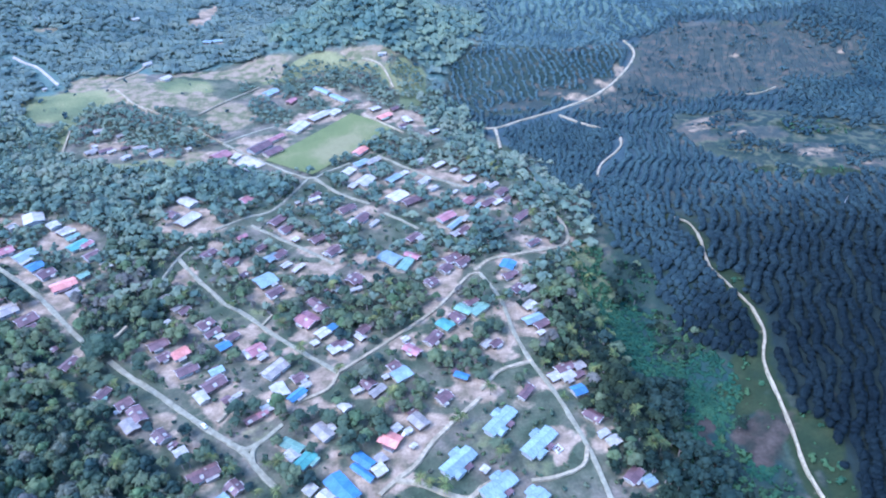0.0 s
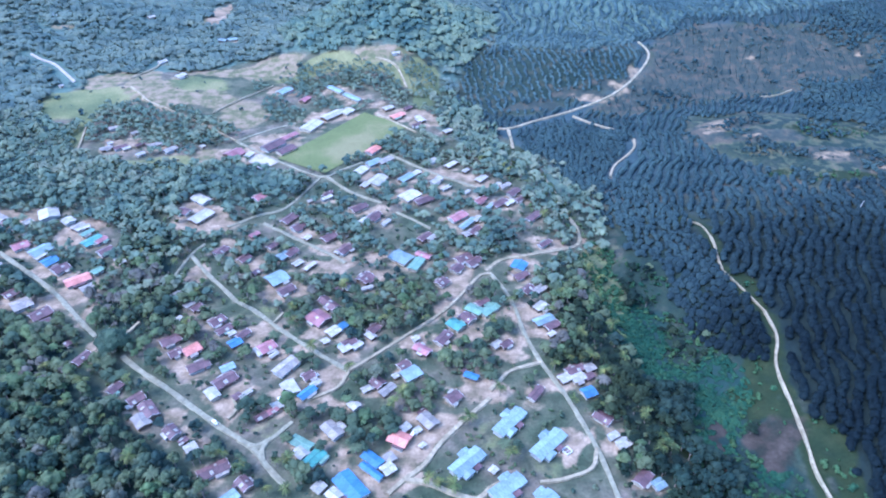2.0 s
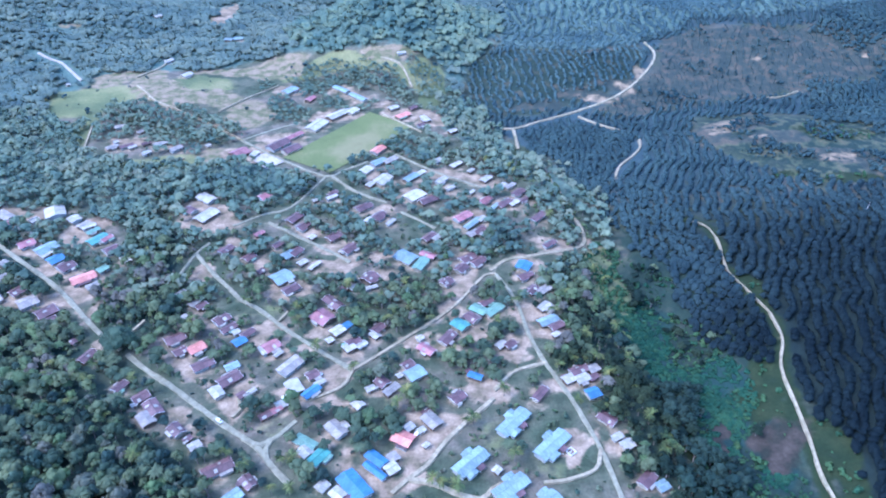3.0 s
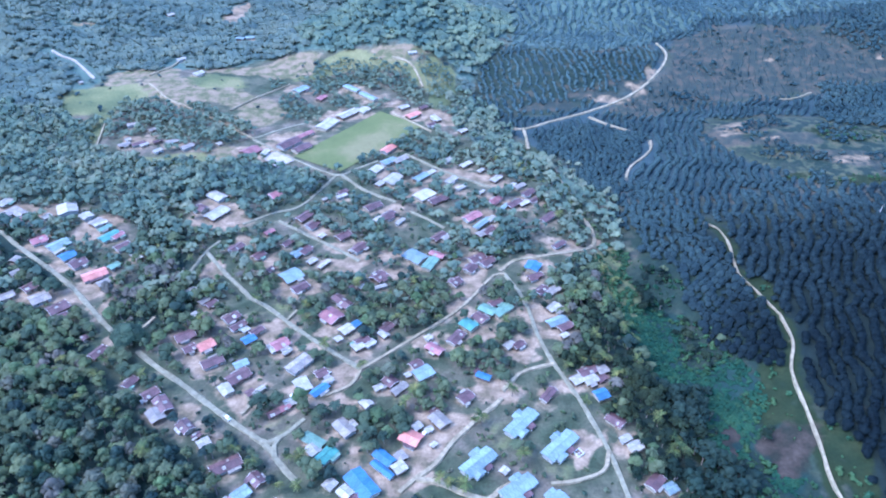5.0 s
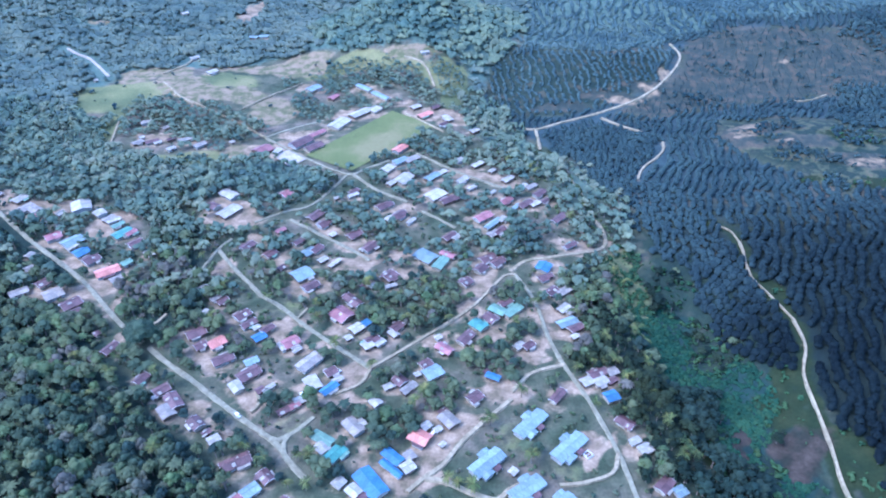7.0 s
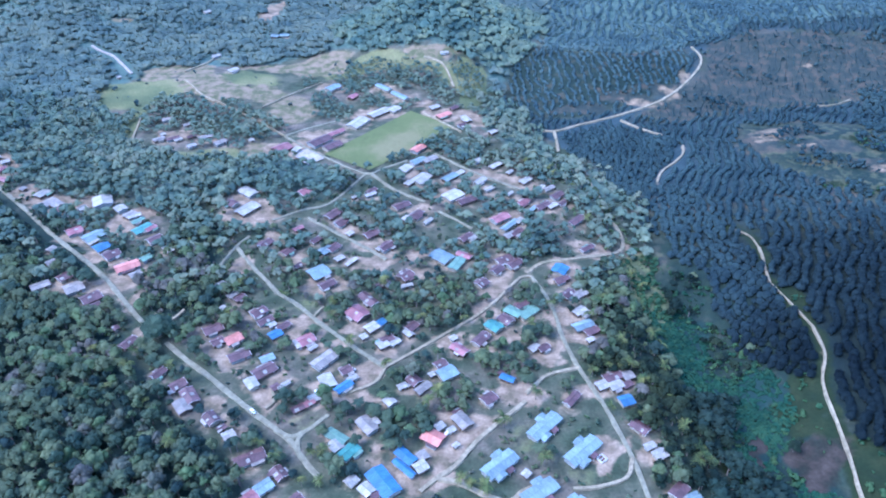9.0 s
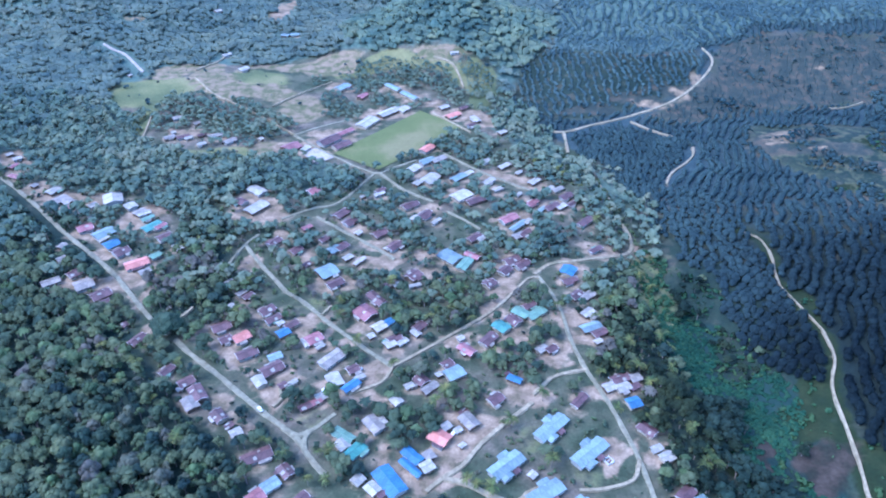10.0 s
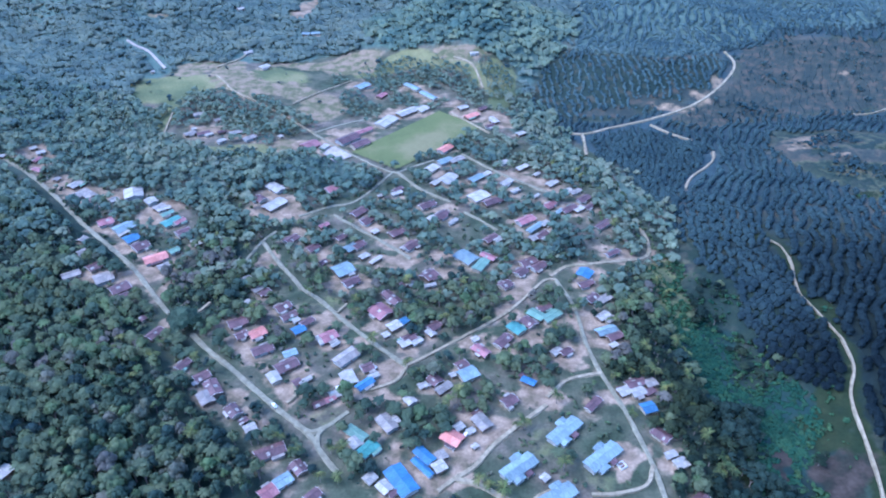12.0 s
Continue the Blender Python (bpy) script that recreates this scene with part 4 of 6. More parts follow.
def build_ground():
    near = np.concatenate([np.arange(-780, -300, 7.0), np.arange(-300, 280, 3.3), np.arange(280, 781, 7.0)])
    ahead = np.concatenate([np.arange(60, 140, 7.0), np.arange(140, 520, 3.3), np.arange(520, 700, 4.0), np.arange(700, 1121, 7.0)])
    tail = np.array([60.0, 150, 300, 550, 900, 1400, 2100, 3000])
    xs = np.concatenate([near[0] - tail[::-1], near, near[-1] + tail])
    ys = np.concatenate([ahead[0] - tail[::-1], ahead, ahead[-1] + tail])
    gx, gy = np.meshgrid(xs, ys)
    verts = np.stack([gx, gy, height(gx, gy)], -1).reshape(-1, 3)
    r = np.arange(len(verts)).reshape(gx.shape)
    faces = np.stack([r[:-1, :-1], r[:-1, 1:], r[1:, 1:], r[1:, :-1]], -1).reshape(-1, 4)
    me = mesh_of("ground", verts, faces, [GROUND])
    me.polygons.foreach_set("use_smooth", np.ones(len(faces), bool))
    x, y = gx.ravel(), gy.ravel()
    litter_shade = area_weight(x, y, PLANTATION)
    understorey_haze = np.maximum.reduce([area_weight(x, y, p) for p in FORESTS])
    # Beyond about 340 m floors take the hazed colours, nearer ones stay dark.
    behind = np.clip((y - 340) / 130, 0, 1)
    thicket, understorey_haze = understorey_haze * (1 - behind), understorey_haze * behind
    floor_haze = litter_shade * behind
    litter_shade = litter_shade * (1 - behind)
    for young in (BROWN_HILL, SCRUB_SLOPE, YOUNG_HILL):
        floor_haze *= 1 - area_weight(x, y, young)
        litter_shade *= 1 - area_weight(x, y, young)
        understorey_haze *= 1 - area_weight(x, y, young)
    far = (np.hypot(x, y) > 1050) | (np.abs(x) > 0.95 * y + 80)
    understorey_haze = np.maximum(understorey_haze, far)
    earth = np.maximum.reduce([patch_weight(x, y, rows) for rows in YARDS])
    earth = np.maximum(earth, 0.56 * patch_weight(x, y, [(hx, hy, 0.66 * max(l, w) + 0.9, 0.66 * max(l, w) + 0.9) for hx, hy, a, l, w, c in HOUSES], 0.8))
    for width, points in FOOTPATHS:
        earth = np.maximum(earth, 0.95 * line_weight(x, y, smooth_line(points, 1.5), width))
    for line, width in LINES:
        earth = np.maximum(earth, 0.4 * line_weight(x, y, line, width / 2 + 1.2))
    slope = 1 - patch_weight(x, y, GREEN_SLOPE)
    litter_shade, understorey_haze = litter_shade * slope, understorey_haze * slope
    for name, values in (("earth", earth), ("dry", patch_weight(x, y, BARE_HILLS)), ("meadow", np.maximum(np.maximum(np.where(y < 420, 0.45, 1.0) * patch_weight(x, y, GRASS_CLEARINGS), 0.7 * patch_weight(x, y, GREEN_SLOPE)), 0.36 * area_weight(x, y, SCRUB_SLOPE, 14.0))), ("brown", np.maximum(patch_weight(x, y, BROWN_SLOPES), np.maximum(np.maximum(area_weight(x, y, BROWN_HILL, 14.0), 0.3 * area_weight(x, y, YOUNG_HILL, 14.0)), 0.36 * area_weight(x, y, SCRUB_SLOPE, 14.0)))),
                         ("scar", 0.62 * patch_weight(x, y, PALE_SCARS, 0.9)), ("scrub", slope * np.maximum(thicket, np.maximum(np.maximum(np.maximum(area_weight(x, y, GULLY, 13.0), area_weight(x, y, GULLY_BANK, 10.0)), area_weight(x, y, YOUNG_HILL, 14.0)), 0.9 * area_weight(x, y, SCRUB_SLOPE, 14.0)))), ("vine", patch_weight(x, y, VINE_PATCHES)), ("olive", np.maximum(patch_weight(x, y, OLIVE_GRASS), line_weight(x, y, smooth_line(GULLY_TRACK, 1.5), 5.5))), ("cleared", patch_weight(x, y, CLEARED)), ("litter_shade", litter_shade), ("floor_haze", floor_haze), ("understorey_haze", understorey_haze)):
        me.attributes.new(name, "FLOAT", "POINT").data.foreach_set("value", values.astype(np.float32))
    tagged(new("ground", me), "grassy village ground with bare earth yards, rising to hills", "ground", kind="structure")


def smooth_line(points, step=3.0):
    """Points every few metres along a rounded line."""
    p = np.array(points, float)
    ext = np.vstack([2 * p[0] - p[1], p, 2 * p[-1] - p[-2]])
    out = []
    for i in range(1, len(ext) - 2):
        a, b, c, d = ext[i - 1:i + 3]
        n = max(2, int(np.hypot(*(c - b)) / step))
        for t in np.linspace(0, 1, n, endpoint=False):
            out.append(0.5 * (2 * b + (c - a) * t + (2 * a - 5 * b + 4 * c - d) * t * t + (3 * b - a - 3 * c + d) * t ** 3))
    return np.array(out + [p[-1]])


def build_road(name, width, points, mat, label, lift):
    line = smooth_line(points)
    d = np.gradient(line, axis=0)
    side = np.stack([-d[:, 1], d[:, 0]], 1) / (np.hypot(d[:, 0], d[:, 1])[:, None] + 1e-9)
    verts, faces = [], []
    s = np.arange(len(line))
    for k, off in enumerate((-0.54, -0.4, 0.4, 0.54)):
        wob = 0.28 * np.sin(s * 0.9 + k * 2.2) + 0.2 * np.sin(s * 2.3 + k) if k in (0, 3) else 0
        v = line + side * (off * width + np.sign(off) * wob * 0.6)[:, None] if k in (0, 3) else line + side * off * width
        verts.append(np.c_[v, height(v[:, 0], v[:, 1]) + (lift if k in (1, 2) else 0.1)])
    n = len(line)
    for k in range(3):
        faces += [(k * n + i, (k + 1) * n + i, (k + 1) * n + i + 1, k * n + i + 1) for i in range(n - 1)]
    tagged(new(name, mesh_of(name, np.concatenate(verts), faces, [mat])), label, "road", kind="structure")
    return line


def build_quad(name, corners, mat, label, category, lift):
    a, b, c, d = [np.array(p, float) for p in corners]
    u = np.linspace(0, 1, 14)
    grid = np.array([[(a * (1 - s) + b * s) * (1 - t) + (d * (1 - s) + c * s) * t for s in u] for t in u]).reshape(-1, 2)
    r = np.arange(len(grid)).reshape(14, 14)
    faces = np.stack([r[:-1, :-1], r[:-1, 1:], r[1:, 1:], r[1:, :-1]], -1).reshape(-1, 4)
    tagged(new(name, mesh_of(name, np.c_[grid, height(grid[:, 0], grid[:, 1]) + lift], faces, [mat])), label, category, kind="structure")


build_quad("football_field", FIELD, PITCH, "mown green football field with a worn middle", "field", 0.5)
build_quad("court", PLAZA, CLAY, "pale concrete court beside the school", "court", 0.6)

HOUSES = [h for street in (FIELD_LANE_W, FIELD_LANE_X, NORTH_LANE_W, NORTH_LANE_X, SCHOOL_YARD, WEST_EDGE, WEST_STREET_A, WEST_STREET_B, WHITE_CORNER, SOUTH_BLOCK_A, SOUTH_BLOCK_B, EAST_ROW_A, EAST_ROW_B, CHURCH_ROW_A, CHURCH_ROW_B, MIDDLE_LANE_A, MIDDLE_LANE_B, COMPOUND, NORTH_WEST_HAMLET_A, NORTH_WEST_HAMLET_B, NORTH_WEST_LANE, WESTERN_OUTSKIRTS, NORTH_LANE, SCHOOL_A, NORTH_HAMLET)
          for h in street]


YARDS = (YARDS_WEST, YARDS_MIDDLE, YARDS_SOUTH, YARDS_NORTH, YARDS_LANE, YARDS_PLAZAS)
FORESTS = (FOREST_SOUTH_WEST, FOREST_GULLY, FOREST_NORTH_WEST, FOREST_WEST, FOREST_FAR, FOREST_EAST, FOREST_EAST_EDGE, WOODS_NORTH_EAST, PLANTATION_FAR)
LINES = []
for i, (width, points) in enumerate(PAVED_ROADS):
    LINES.append((build_road("road", width, points, ASPHALT, "narrow worn asphalt village road", 0.55 + 0.02 * i), width))
for i, (width, points) in enumerate(DIRT_ROADS):
    LINES.append((build_road("road", width, points, TRACK, "pale unpaved dirt track", 0.85 + 0.02 * i), width))
for width, points in PALE_TRACK:
    LINES.append((build_road("road", width, points, CLAY, "pale gravel track through the forest", 1.0), width))

build_ground()


# ---- houses ----
def box_arrays(x0, x1, y0, y1, z0, z1):
    v = [(x, y, z) for z in (z0, z1) for x, y in ((x0, y0), (x1, y0), (x1, y1), (x0, y1))]
    return v, [(0, 3, 2, 1), (4, 5, 6, 7), (0, 1, 5, 4), (1, 2, 6, 5), (2, 3, 7, 6), (3, 0, 4, 7)]


def boxes(name, rows, mat):
    v, f = [], []
    for row in rows:
        a, b = box_arrays(*row)
        f += [tuple(k + len(v) for k in q) for q in b]
        v += a
    return mesh_of(name, v, f, [mat])


def roof_slope(length, half, drop, mat, sheet=0.95):
    """One roof slope with the ridge at the origin, running down along +y: sheets side by side, each with a raised lap, with thickness."""
    n = max(3, round(length / sheet))
    step = length / n
    v, f = [], []
    for i in range(n + 1):
        x = -length / 2 + i * step
        ends = half + 0.06 * math.sin(i * 5.1)
        sag = 0.03 * math.sin(i * 2.4)
        for dx, up in ((-0.08, 0.0), (0.0, 0.03), (0.04, 0.0)) if 0 < i < n else ((0.0, 0.0),):
            v += [(x + dx, 0, up + 0.02), (x + dx, ends, -drop * ends / half + up + sag), (x + dx, 0, -0.1), (x + dx, ends, -drop * ends / half - 0.1 + sag)]
    for a in range(0, len(v) - 4, 4):
        f += [(a, a + 1, a + 5, a + 4), (a + 2, a + 6, a + 7, a + 3), (a + 1, a + 3, a + 7, a + 5), (a, a + 4, a + 6, a + 2)]
    o = len(v) - 4
    f += [(0, 2, 3, 1), (o, o + 1, o + 3, o + 2)]
    return mesh_of("roof_slope", v, f, [mat])


def gable_wall(length, width, top, rise, mat):
    l, w, t = length / 2, width / 2, 0.2
    outer = [(-w, 0), (w, 0), (w, top), (0, top + rise), (-w, top)]
    v, f = [], []
    for x in (-l, -l + t, l - t, l):
        v += [(x, a, b) for a, b in outer]
    f += [(0, 1, 2, 3, 4)[::-1], (5, 6, 7, 8, 9), (10, 11, 12, 13, 14)[::-1], (15, 16, 17, 18, 19)]
    for o in (0, 10):
        f += [(o + i, o + (i + 1) % 5, o + 5 + (i + 1) % 5, o + 5 + i) for i in range(5)]
    for s in (-1, 1):
        b, g = box_arrays(-l + t, l - t, min(s * w, s * (w - t)), max(s * w, s * (w - t)), 0, top)
        f += [tuple(k + len(v) for k in q) for q in g]
        v += b
    return mesh_of("wall", v, f, [mat])


def add_roof(parent, length, width, top, rise, mat, trim, m, over=0.7, ends=0.6):
    half, long = width / 2 + over, length + 2 * ends
    drop = rise * half / (width / 2)
    slope = roof_slope(long, half, drop, mat)
    for turn in (0, 180):
        part("roof_slope", slope, parent, "", m @ pose(0, 0, top + rise + 0.12, 0, 0, turn))
    part("ridge_cap", boxes("ridge_cap", [(-long / 2, long / 2, -0.22, 0.22, top + rise + 0.1, top + rise + 0.22)], mat), parent, "", m)
    if trim:
        run = math.hypot(half, drop)
        tilt = math.degrees(math.atan2(drop, half))
        board = boxes("bargeboard", [(-0.05, 0.05, 0, run, -0.17, 0.06)], WHITE)
        for x in (-long / 2, long / 2):
            for turn in (0, 180):
                part("bargeboard", board, parent, "white painted bargeboard", m @ pose(x, 0, top + rise + 0.14, 0, 0, 0) @ pose(0, 0, 0, 0, 0, turn) @ pose(0, 0, 0, -tilt, 0, 0))


WINDOW_FRAME = boxes("window_frame", [(-0.65, 0.65, -0.06, 0.05, -0.6, -0.5), (-0.65, 0.65, -0.06, 0.05, 0.5, 0.6), (-0.65, -0.55, -0.06, 0.05, -0.5, 0.5), (0.55, 0.65, -0.06, 0.05, -0.5, 0.5), (-0.04, 0.04, -0.06, 0.05, -0.5, 0.5)], WHITE)
WINDOW_PANE = boxes("pane", [(-0.55, 0.55, -0.03, 0.02, -0.5, 0.5)], PANE)
DOOR_LEAF = boxes("door", [(-0.45, 0.45, -0.06, 0.05, 0, 2.05), (-0.52, -0.45, -0.08, 0.05, 0, 2.12), (0.45, 0.52, -0.08, 0.05, 0, 2.12)], DOOR)


def add_openings(parent, length, width, near):
    """Windows and a door in the long walls."""
    n = max(1, int(length / 3.4))
    for side in (-1, 1):
        turn = 0 if side < 0 else 180
        for i in range(n):
            x = (i + 0.5) / n * length - length / 2
            if side < 0 and i == n // 2:
                part("door", DOOR_LEAF, parent, "brown painted door", pose(x, side * (width / 2 + 0.04), 0.1, 0, 0, turn))
            elif near:
                w = part("window", WINDOW_FRAME, parent, "", pose(x, side * (width / 2 + 0.04), 1.55, 0, 0, turn))
                part("pane", WINDOW_PANE, w)


def add_annex(root, length, width, side):
    """A zinc lean-to against a long wall."""
    tone = "WGWGMA"[int(rng.integers(6))]
    long, deep = length * rng.uniform(0.22, 0.6), rng.uniform(1.2, 2.2)
    off = rng.uniform(-0.5, 0.5) * (length - long)
    m = pose(0, 0, 0, 0, 0, 0 if side > 0 else 180) @ pose(off * side, width / 2 + 0.3, 0)
    part("annex_wall", boxes("annex_wall", [(-long / 2, long / 2, 0.02, deep - 0.4, 0, 1.75)], WALLS[int(rng.integers(3))][0]), root, "", m)
    part("annex_roof", roof_slope(long + 0.5, deep, 0.35, ROOFS[tone][0]), root, ROOFS[tone][1] + " lean-to roof", m @ pose(0, 0, 2.15))


def house(x, y, turn, long, wide, tone, top=2.35):
    """A village house or shed under a gable roof of the given length and width."""
    mat, words = ROOFS[tone]
    length, width = long - 1.2, wide - 1.4
    wall, paint = WALLS[int(rng.integers(0, 3))]
    z = float(height(x, y))
    small = long * wide < 30
    flip = 0 if -90 < turn <= 90 else 180
    root = new("shed" if small else "house")
    root.matrix_basis = pose(x, y, z, 0, 0, turn + flip)
    rise = width / 2 * (0.2 if small or tone in "WGA" else 0.34 if tone in "MR" else 0.24)
    top = 2.1 if small else top
    far = y > 420
    part("wall", gable_wall(length, width, top, rise, wall), root)
    add_roof(root, length, width, top, rise, mat, tone in "MR" and not small and not far, pose(0, 0, 0))
    if tone in "MR" and y < 360 and rng.uniform() < 0.55:
        half = wide / 2
        tilt = math.degrees(math.atan2(rise, width / 2))
        for turn in (0, 180) if rng.uniform() < 0.3 else (180,):
            x0, y0 = rng.uniform(-0.4, 0.2) * length, rng.uniform(0.1, 0.45) * half
            sheet = boxes("roof_sheet", [(x0, x0 + rng.uniform(0.9, 2.4), y0, min(y0 + rng.uniform(1.0, 2.2), half), 0.06, 0.12)], ROOFS["W"][0])
            part("roof_sheet", sheet, root, "newer pale zinc roof sheet", pose(0, 0, top + rise + 0.14, 0, 0, turn) @ pose(0, 0, 0, -tilt, 0, 0))
    add_openings(root, length, width, not far and not small)
    if not small and length < 17:
        for side in (-1, 1):
            if rng.uniform() < (0.4 if tone in "MRO" else 0.15):
                add_annex(root, length, width, side)
    if small:
        tagged(root, f"small {paint} shed under a {words} roof", "shed", "village sheds")
    else:
        tagged(root, f"single-storey {paint} village house with {words} gable roof", "house", "village houses")
    return root


for h in HOUSES:
    house(*h)


def ward(x, y, turn, long, wide):
    """A long light blue block with a short wing on either side, which makes its plan a staggered cross."""
    mat, words = ROOFS["L"]
    root = new("institution_block")
    root.matrix_basis = pose(x, y, float(height(x, y)), 0, 0, turn)
    length, width = long - 1.2, wide - 1.4
    top, rise = 2.7, width / 2 * 0.24
    part("wall", gable_wall(length, width, top, rise, WALLS[1][0]), root)
    add_roof(root, length, width, top, rise, mat, False, pose(0, 0, 0))
    for dx, side in ((-length * 0.24, -1), (length * 0.16, 1)):
        m = pose(dx, side * (width * 0.5 + 0.6), 0, 0, 0, 90)
        wing = gable_wall(3.6, 4.4, top - 0.25, rise * 0.75, WALLS[1][0])
        wing.name = "wing_wall"
        part("wing_wall", wing, root, "", m)
        add_roof(root, 3.6, 4.4, top - 0.25, rise * 0.75, mat, False, m)
    part("porch_roof", roof_slope(3.6, 2.6, 0.35, ROOFS["M"][0]), root, "small maroon porch roof", pose(length * 0.1, -width / 2 - 0.5, 2.3, 0, 0, 180))
    for x0 in (-1.5, 1.5):
        part("porch_post", boxes("porch_post", [(-0.08, 0.08, -0.08, 0.08, 0, 1.95)], WHITE), root, "", pose(length * 0.1 + x0, -width / 2 - 2.8, 0))
    add_openings(root, length, width, True)
    tagged(root, "long low block with light blue metal roof and cross wings", "building", "light blue blocks")


for w in CLINIC_WARDS:
    ward(*w)


# ---- a roofless enclosure beside the blocks ----
def enclosure(x, y, turn):
    root = tagged(new("masonry_enclosure"), "small roofless square enclosure with white rimmed walls", "enclosure")
    root.matrix_basis = pose(x, y, float(height(x, y)), 0, 0, turn)
    r, t = 1.7, 0.28
    sides = ((-r, r, -r, -r + t), (-r, r, r - t, r), (-r, -r + t, -r + t, r - t), (r - t, r, -r + t, r - t))
    for a, b, c, d in sides:
        part("wall", boxes("wall", [(a, b, c, d, -0.3, 1.1)], WHITE), root, "white painted low wall")
    part("slab", boxes("slab", [(-r + t, r - t, -r + t, r - t, -0.3, 0.15)], DOOR), root, "dark red floor slab")
    part("partition", boxes("partition", [(-r + t, 0.5, -0.12, 0.12, 0.15, 0.9)], WHITE), root)


enclosure(50.4, 203.6, 38)


# ---- parked cars ----
def car(x, y, turn):
    root = tagged(new("car"), "small white car standing beside the village road", "car", "parked cars")
    root.matrix_basis = pose(x, y, float(height(x, y)) + 0.66, 0, 0, turn) @ Matrix.Diagonal((0.85, 0.85, 0.85, 1))
    prof = [(-2.0, 0.3), (-2.0, 0.8), (-1.6, 0.95), (-1.0, 1.0), (-0.6, 1.45), (0.9, 1.48), (1.5, 1.0), (2.0, 0.9), (2.05, 0.3)]
    n = len(prof)
    v = [(a, s * (0.82 if b < 1.1 else 0.68), b) for s in (-1, 1) for a, b in prof]
    f = [tuple(range(n)), tuple(range(n, 2 * n))[::-1]] + [(i, n + i, n + (i + 1) % n, (i + 1) % n) for i in range(n)]
    part("body", mesh_of("body", v, f, [PAINT]), root)
    part("windscreen", boxes("windscreen", [(0.85, 1.35, -0.62, 0.62, 1.1, 1.42)], PANE), root, "dark glass windscreen")
    tyre = bpy.data.meshes.new("wheel")
    bm = bmesh.new()
    bmesh.ops.create_cone(bm, cap_ends=True, segments=12, radius1=0.32, radius2=0.32, depth=0.2)
    bm.to_mesh(tyre)
    bm.free()
    tyre.materials.append(RUBBER)
    for a in (-1.25, 1.3):
        for s in (-0.75, 0.75):
            part("wheel", tyre, root, "black rubber wheel", pose(a, s, 0.32, 90, 0, 0))


for x, y, turn in CARS:
    car(x, y, turn)


# ---- trees ----
GOLD = (1 + 5 ** 0.5) / 2
ICO_V = np.array([(-1, GOLD, 0), (1, GOLD, 0), (-1, -GOLD, 0), (1, -GOLD, 0), (0, -1, GOLD), (0, 1, GOLD), (0, -1, -GOLD), (0, 1, -GOLD), (GOLD, 0, -1), (GOLD, 0, 1), (-GOLD, 0, -1), (-GOLD, 0, 1)]) / math.hypot(1, GOLD)
ICO_F = np.array([(0, 11, 5), (0, 5, 1), (0, 1, 7), (0, 7, 10), (0, 10, 11), (1, 5, 9), (5, 11, 4), (11, 10, 2), (10, 7, 6), (7, 1, 8),
                  (3, 9, 4), (3, 4, 2), (3, 2, 6), (3, 6, 8), (3, 8, 9), (4, 9, 5), (2, 4, 11), (6, 2, 10), (8, 6, 7), (9, 8, 1)])


def crown_arrays(seed, radius, tall, clumps, leaves, leaf, base):
    """A crown of leafy clumps: a dark core in each, and single leaf sprays over its outside."""
    r = np.random.default_rng(seed)
    v, f, n = [], [], 0
    for c in range(clumps):
        a = c * 2.4 + r.uniform(-0.4, 0.4)
        q = math.sqrt((c + 0.3) / clumps)
        cr = radius * r.uniform(0.36, 0.56)
        centre = np.array([math.cos(a) * q * (radius - cr * 0.6), math.sin(a) * q * (radius - cr * 0.6), base + tall * (0.3 + 0.55 * (1 - q * q) + r.uniform(-0.08, 0.12))])
        spin = r.uniform(0, 6.28)
        rot = np.array([[math.cos(spin), -math.sin(spin), 0], [math.sin(spin), math.cos(spin), 0], [0, 0, 1]])
        v.append((ICO_V * (cr, cr, cr * 0.88) * r.uniform(0.88, 1.08, (12, 1))) @ rot.T + centre)
        f.append(ICO_F + n)
        n += 12
        d = r.normal(size=(leaves, 3))
        d[:, 2] = np.abs(d[:, 2]) * 1.1 - 0.35
        d /= np.linalg.norm(d, axis=1)[:, None]
        p = centre + d * cr * r.uniform(0.88, 1.3, (leaves, 1)) * (1, 1, 0.86)
        out = d + r.normal(scale=0.3, size=d.shape)
        out /= np.linalg.norm(out, axis=1)[:, None]
        s = np.cross(out, r.normal(size=d.shape))
        s /= np.linalg.norm(s, axis=1)[:, None]
        t = np.cross(out, s)
        size = leaf * r.uniform(0.6, 1.3, (leaves, 1))
        tri = np.stack([p + s * size, p - s * size * 0.6 + t * size * 0.8, p - s * size * 0.5 - t * size * 0.9], 1).reshape(-1, 3)
        v.append(tri)
        f.append(np.arange(leaves * 3).reshape(-1, 3) + n)
        n += leaves * 3
    return np.concatenate(v), np.concatenate(f)


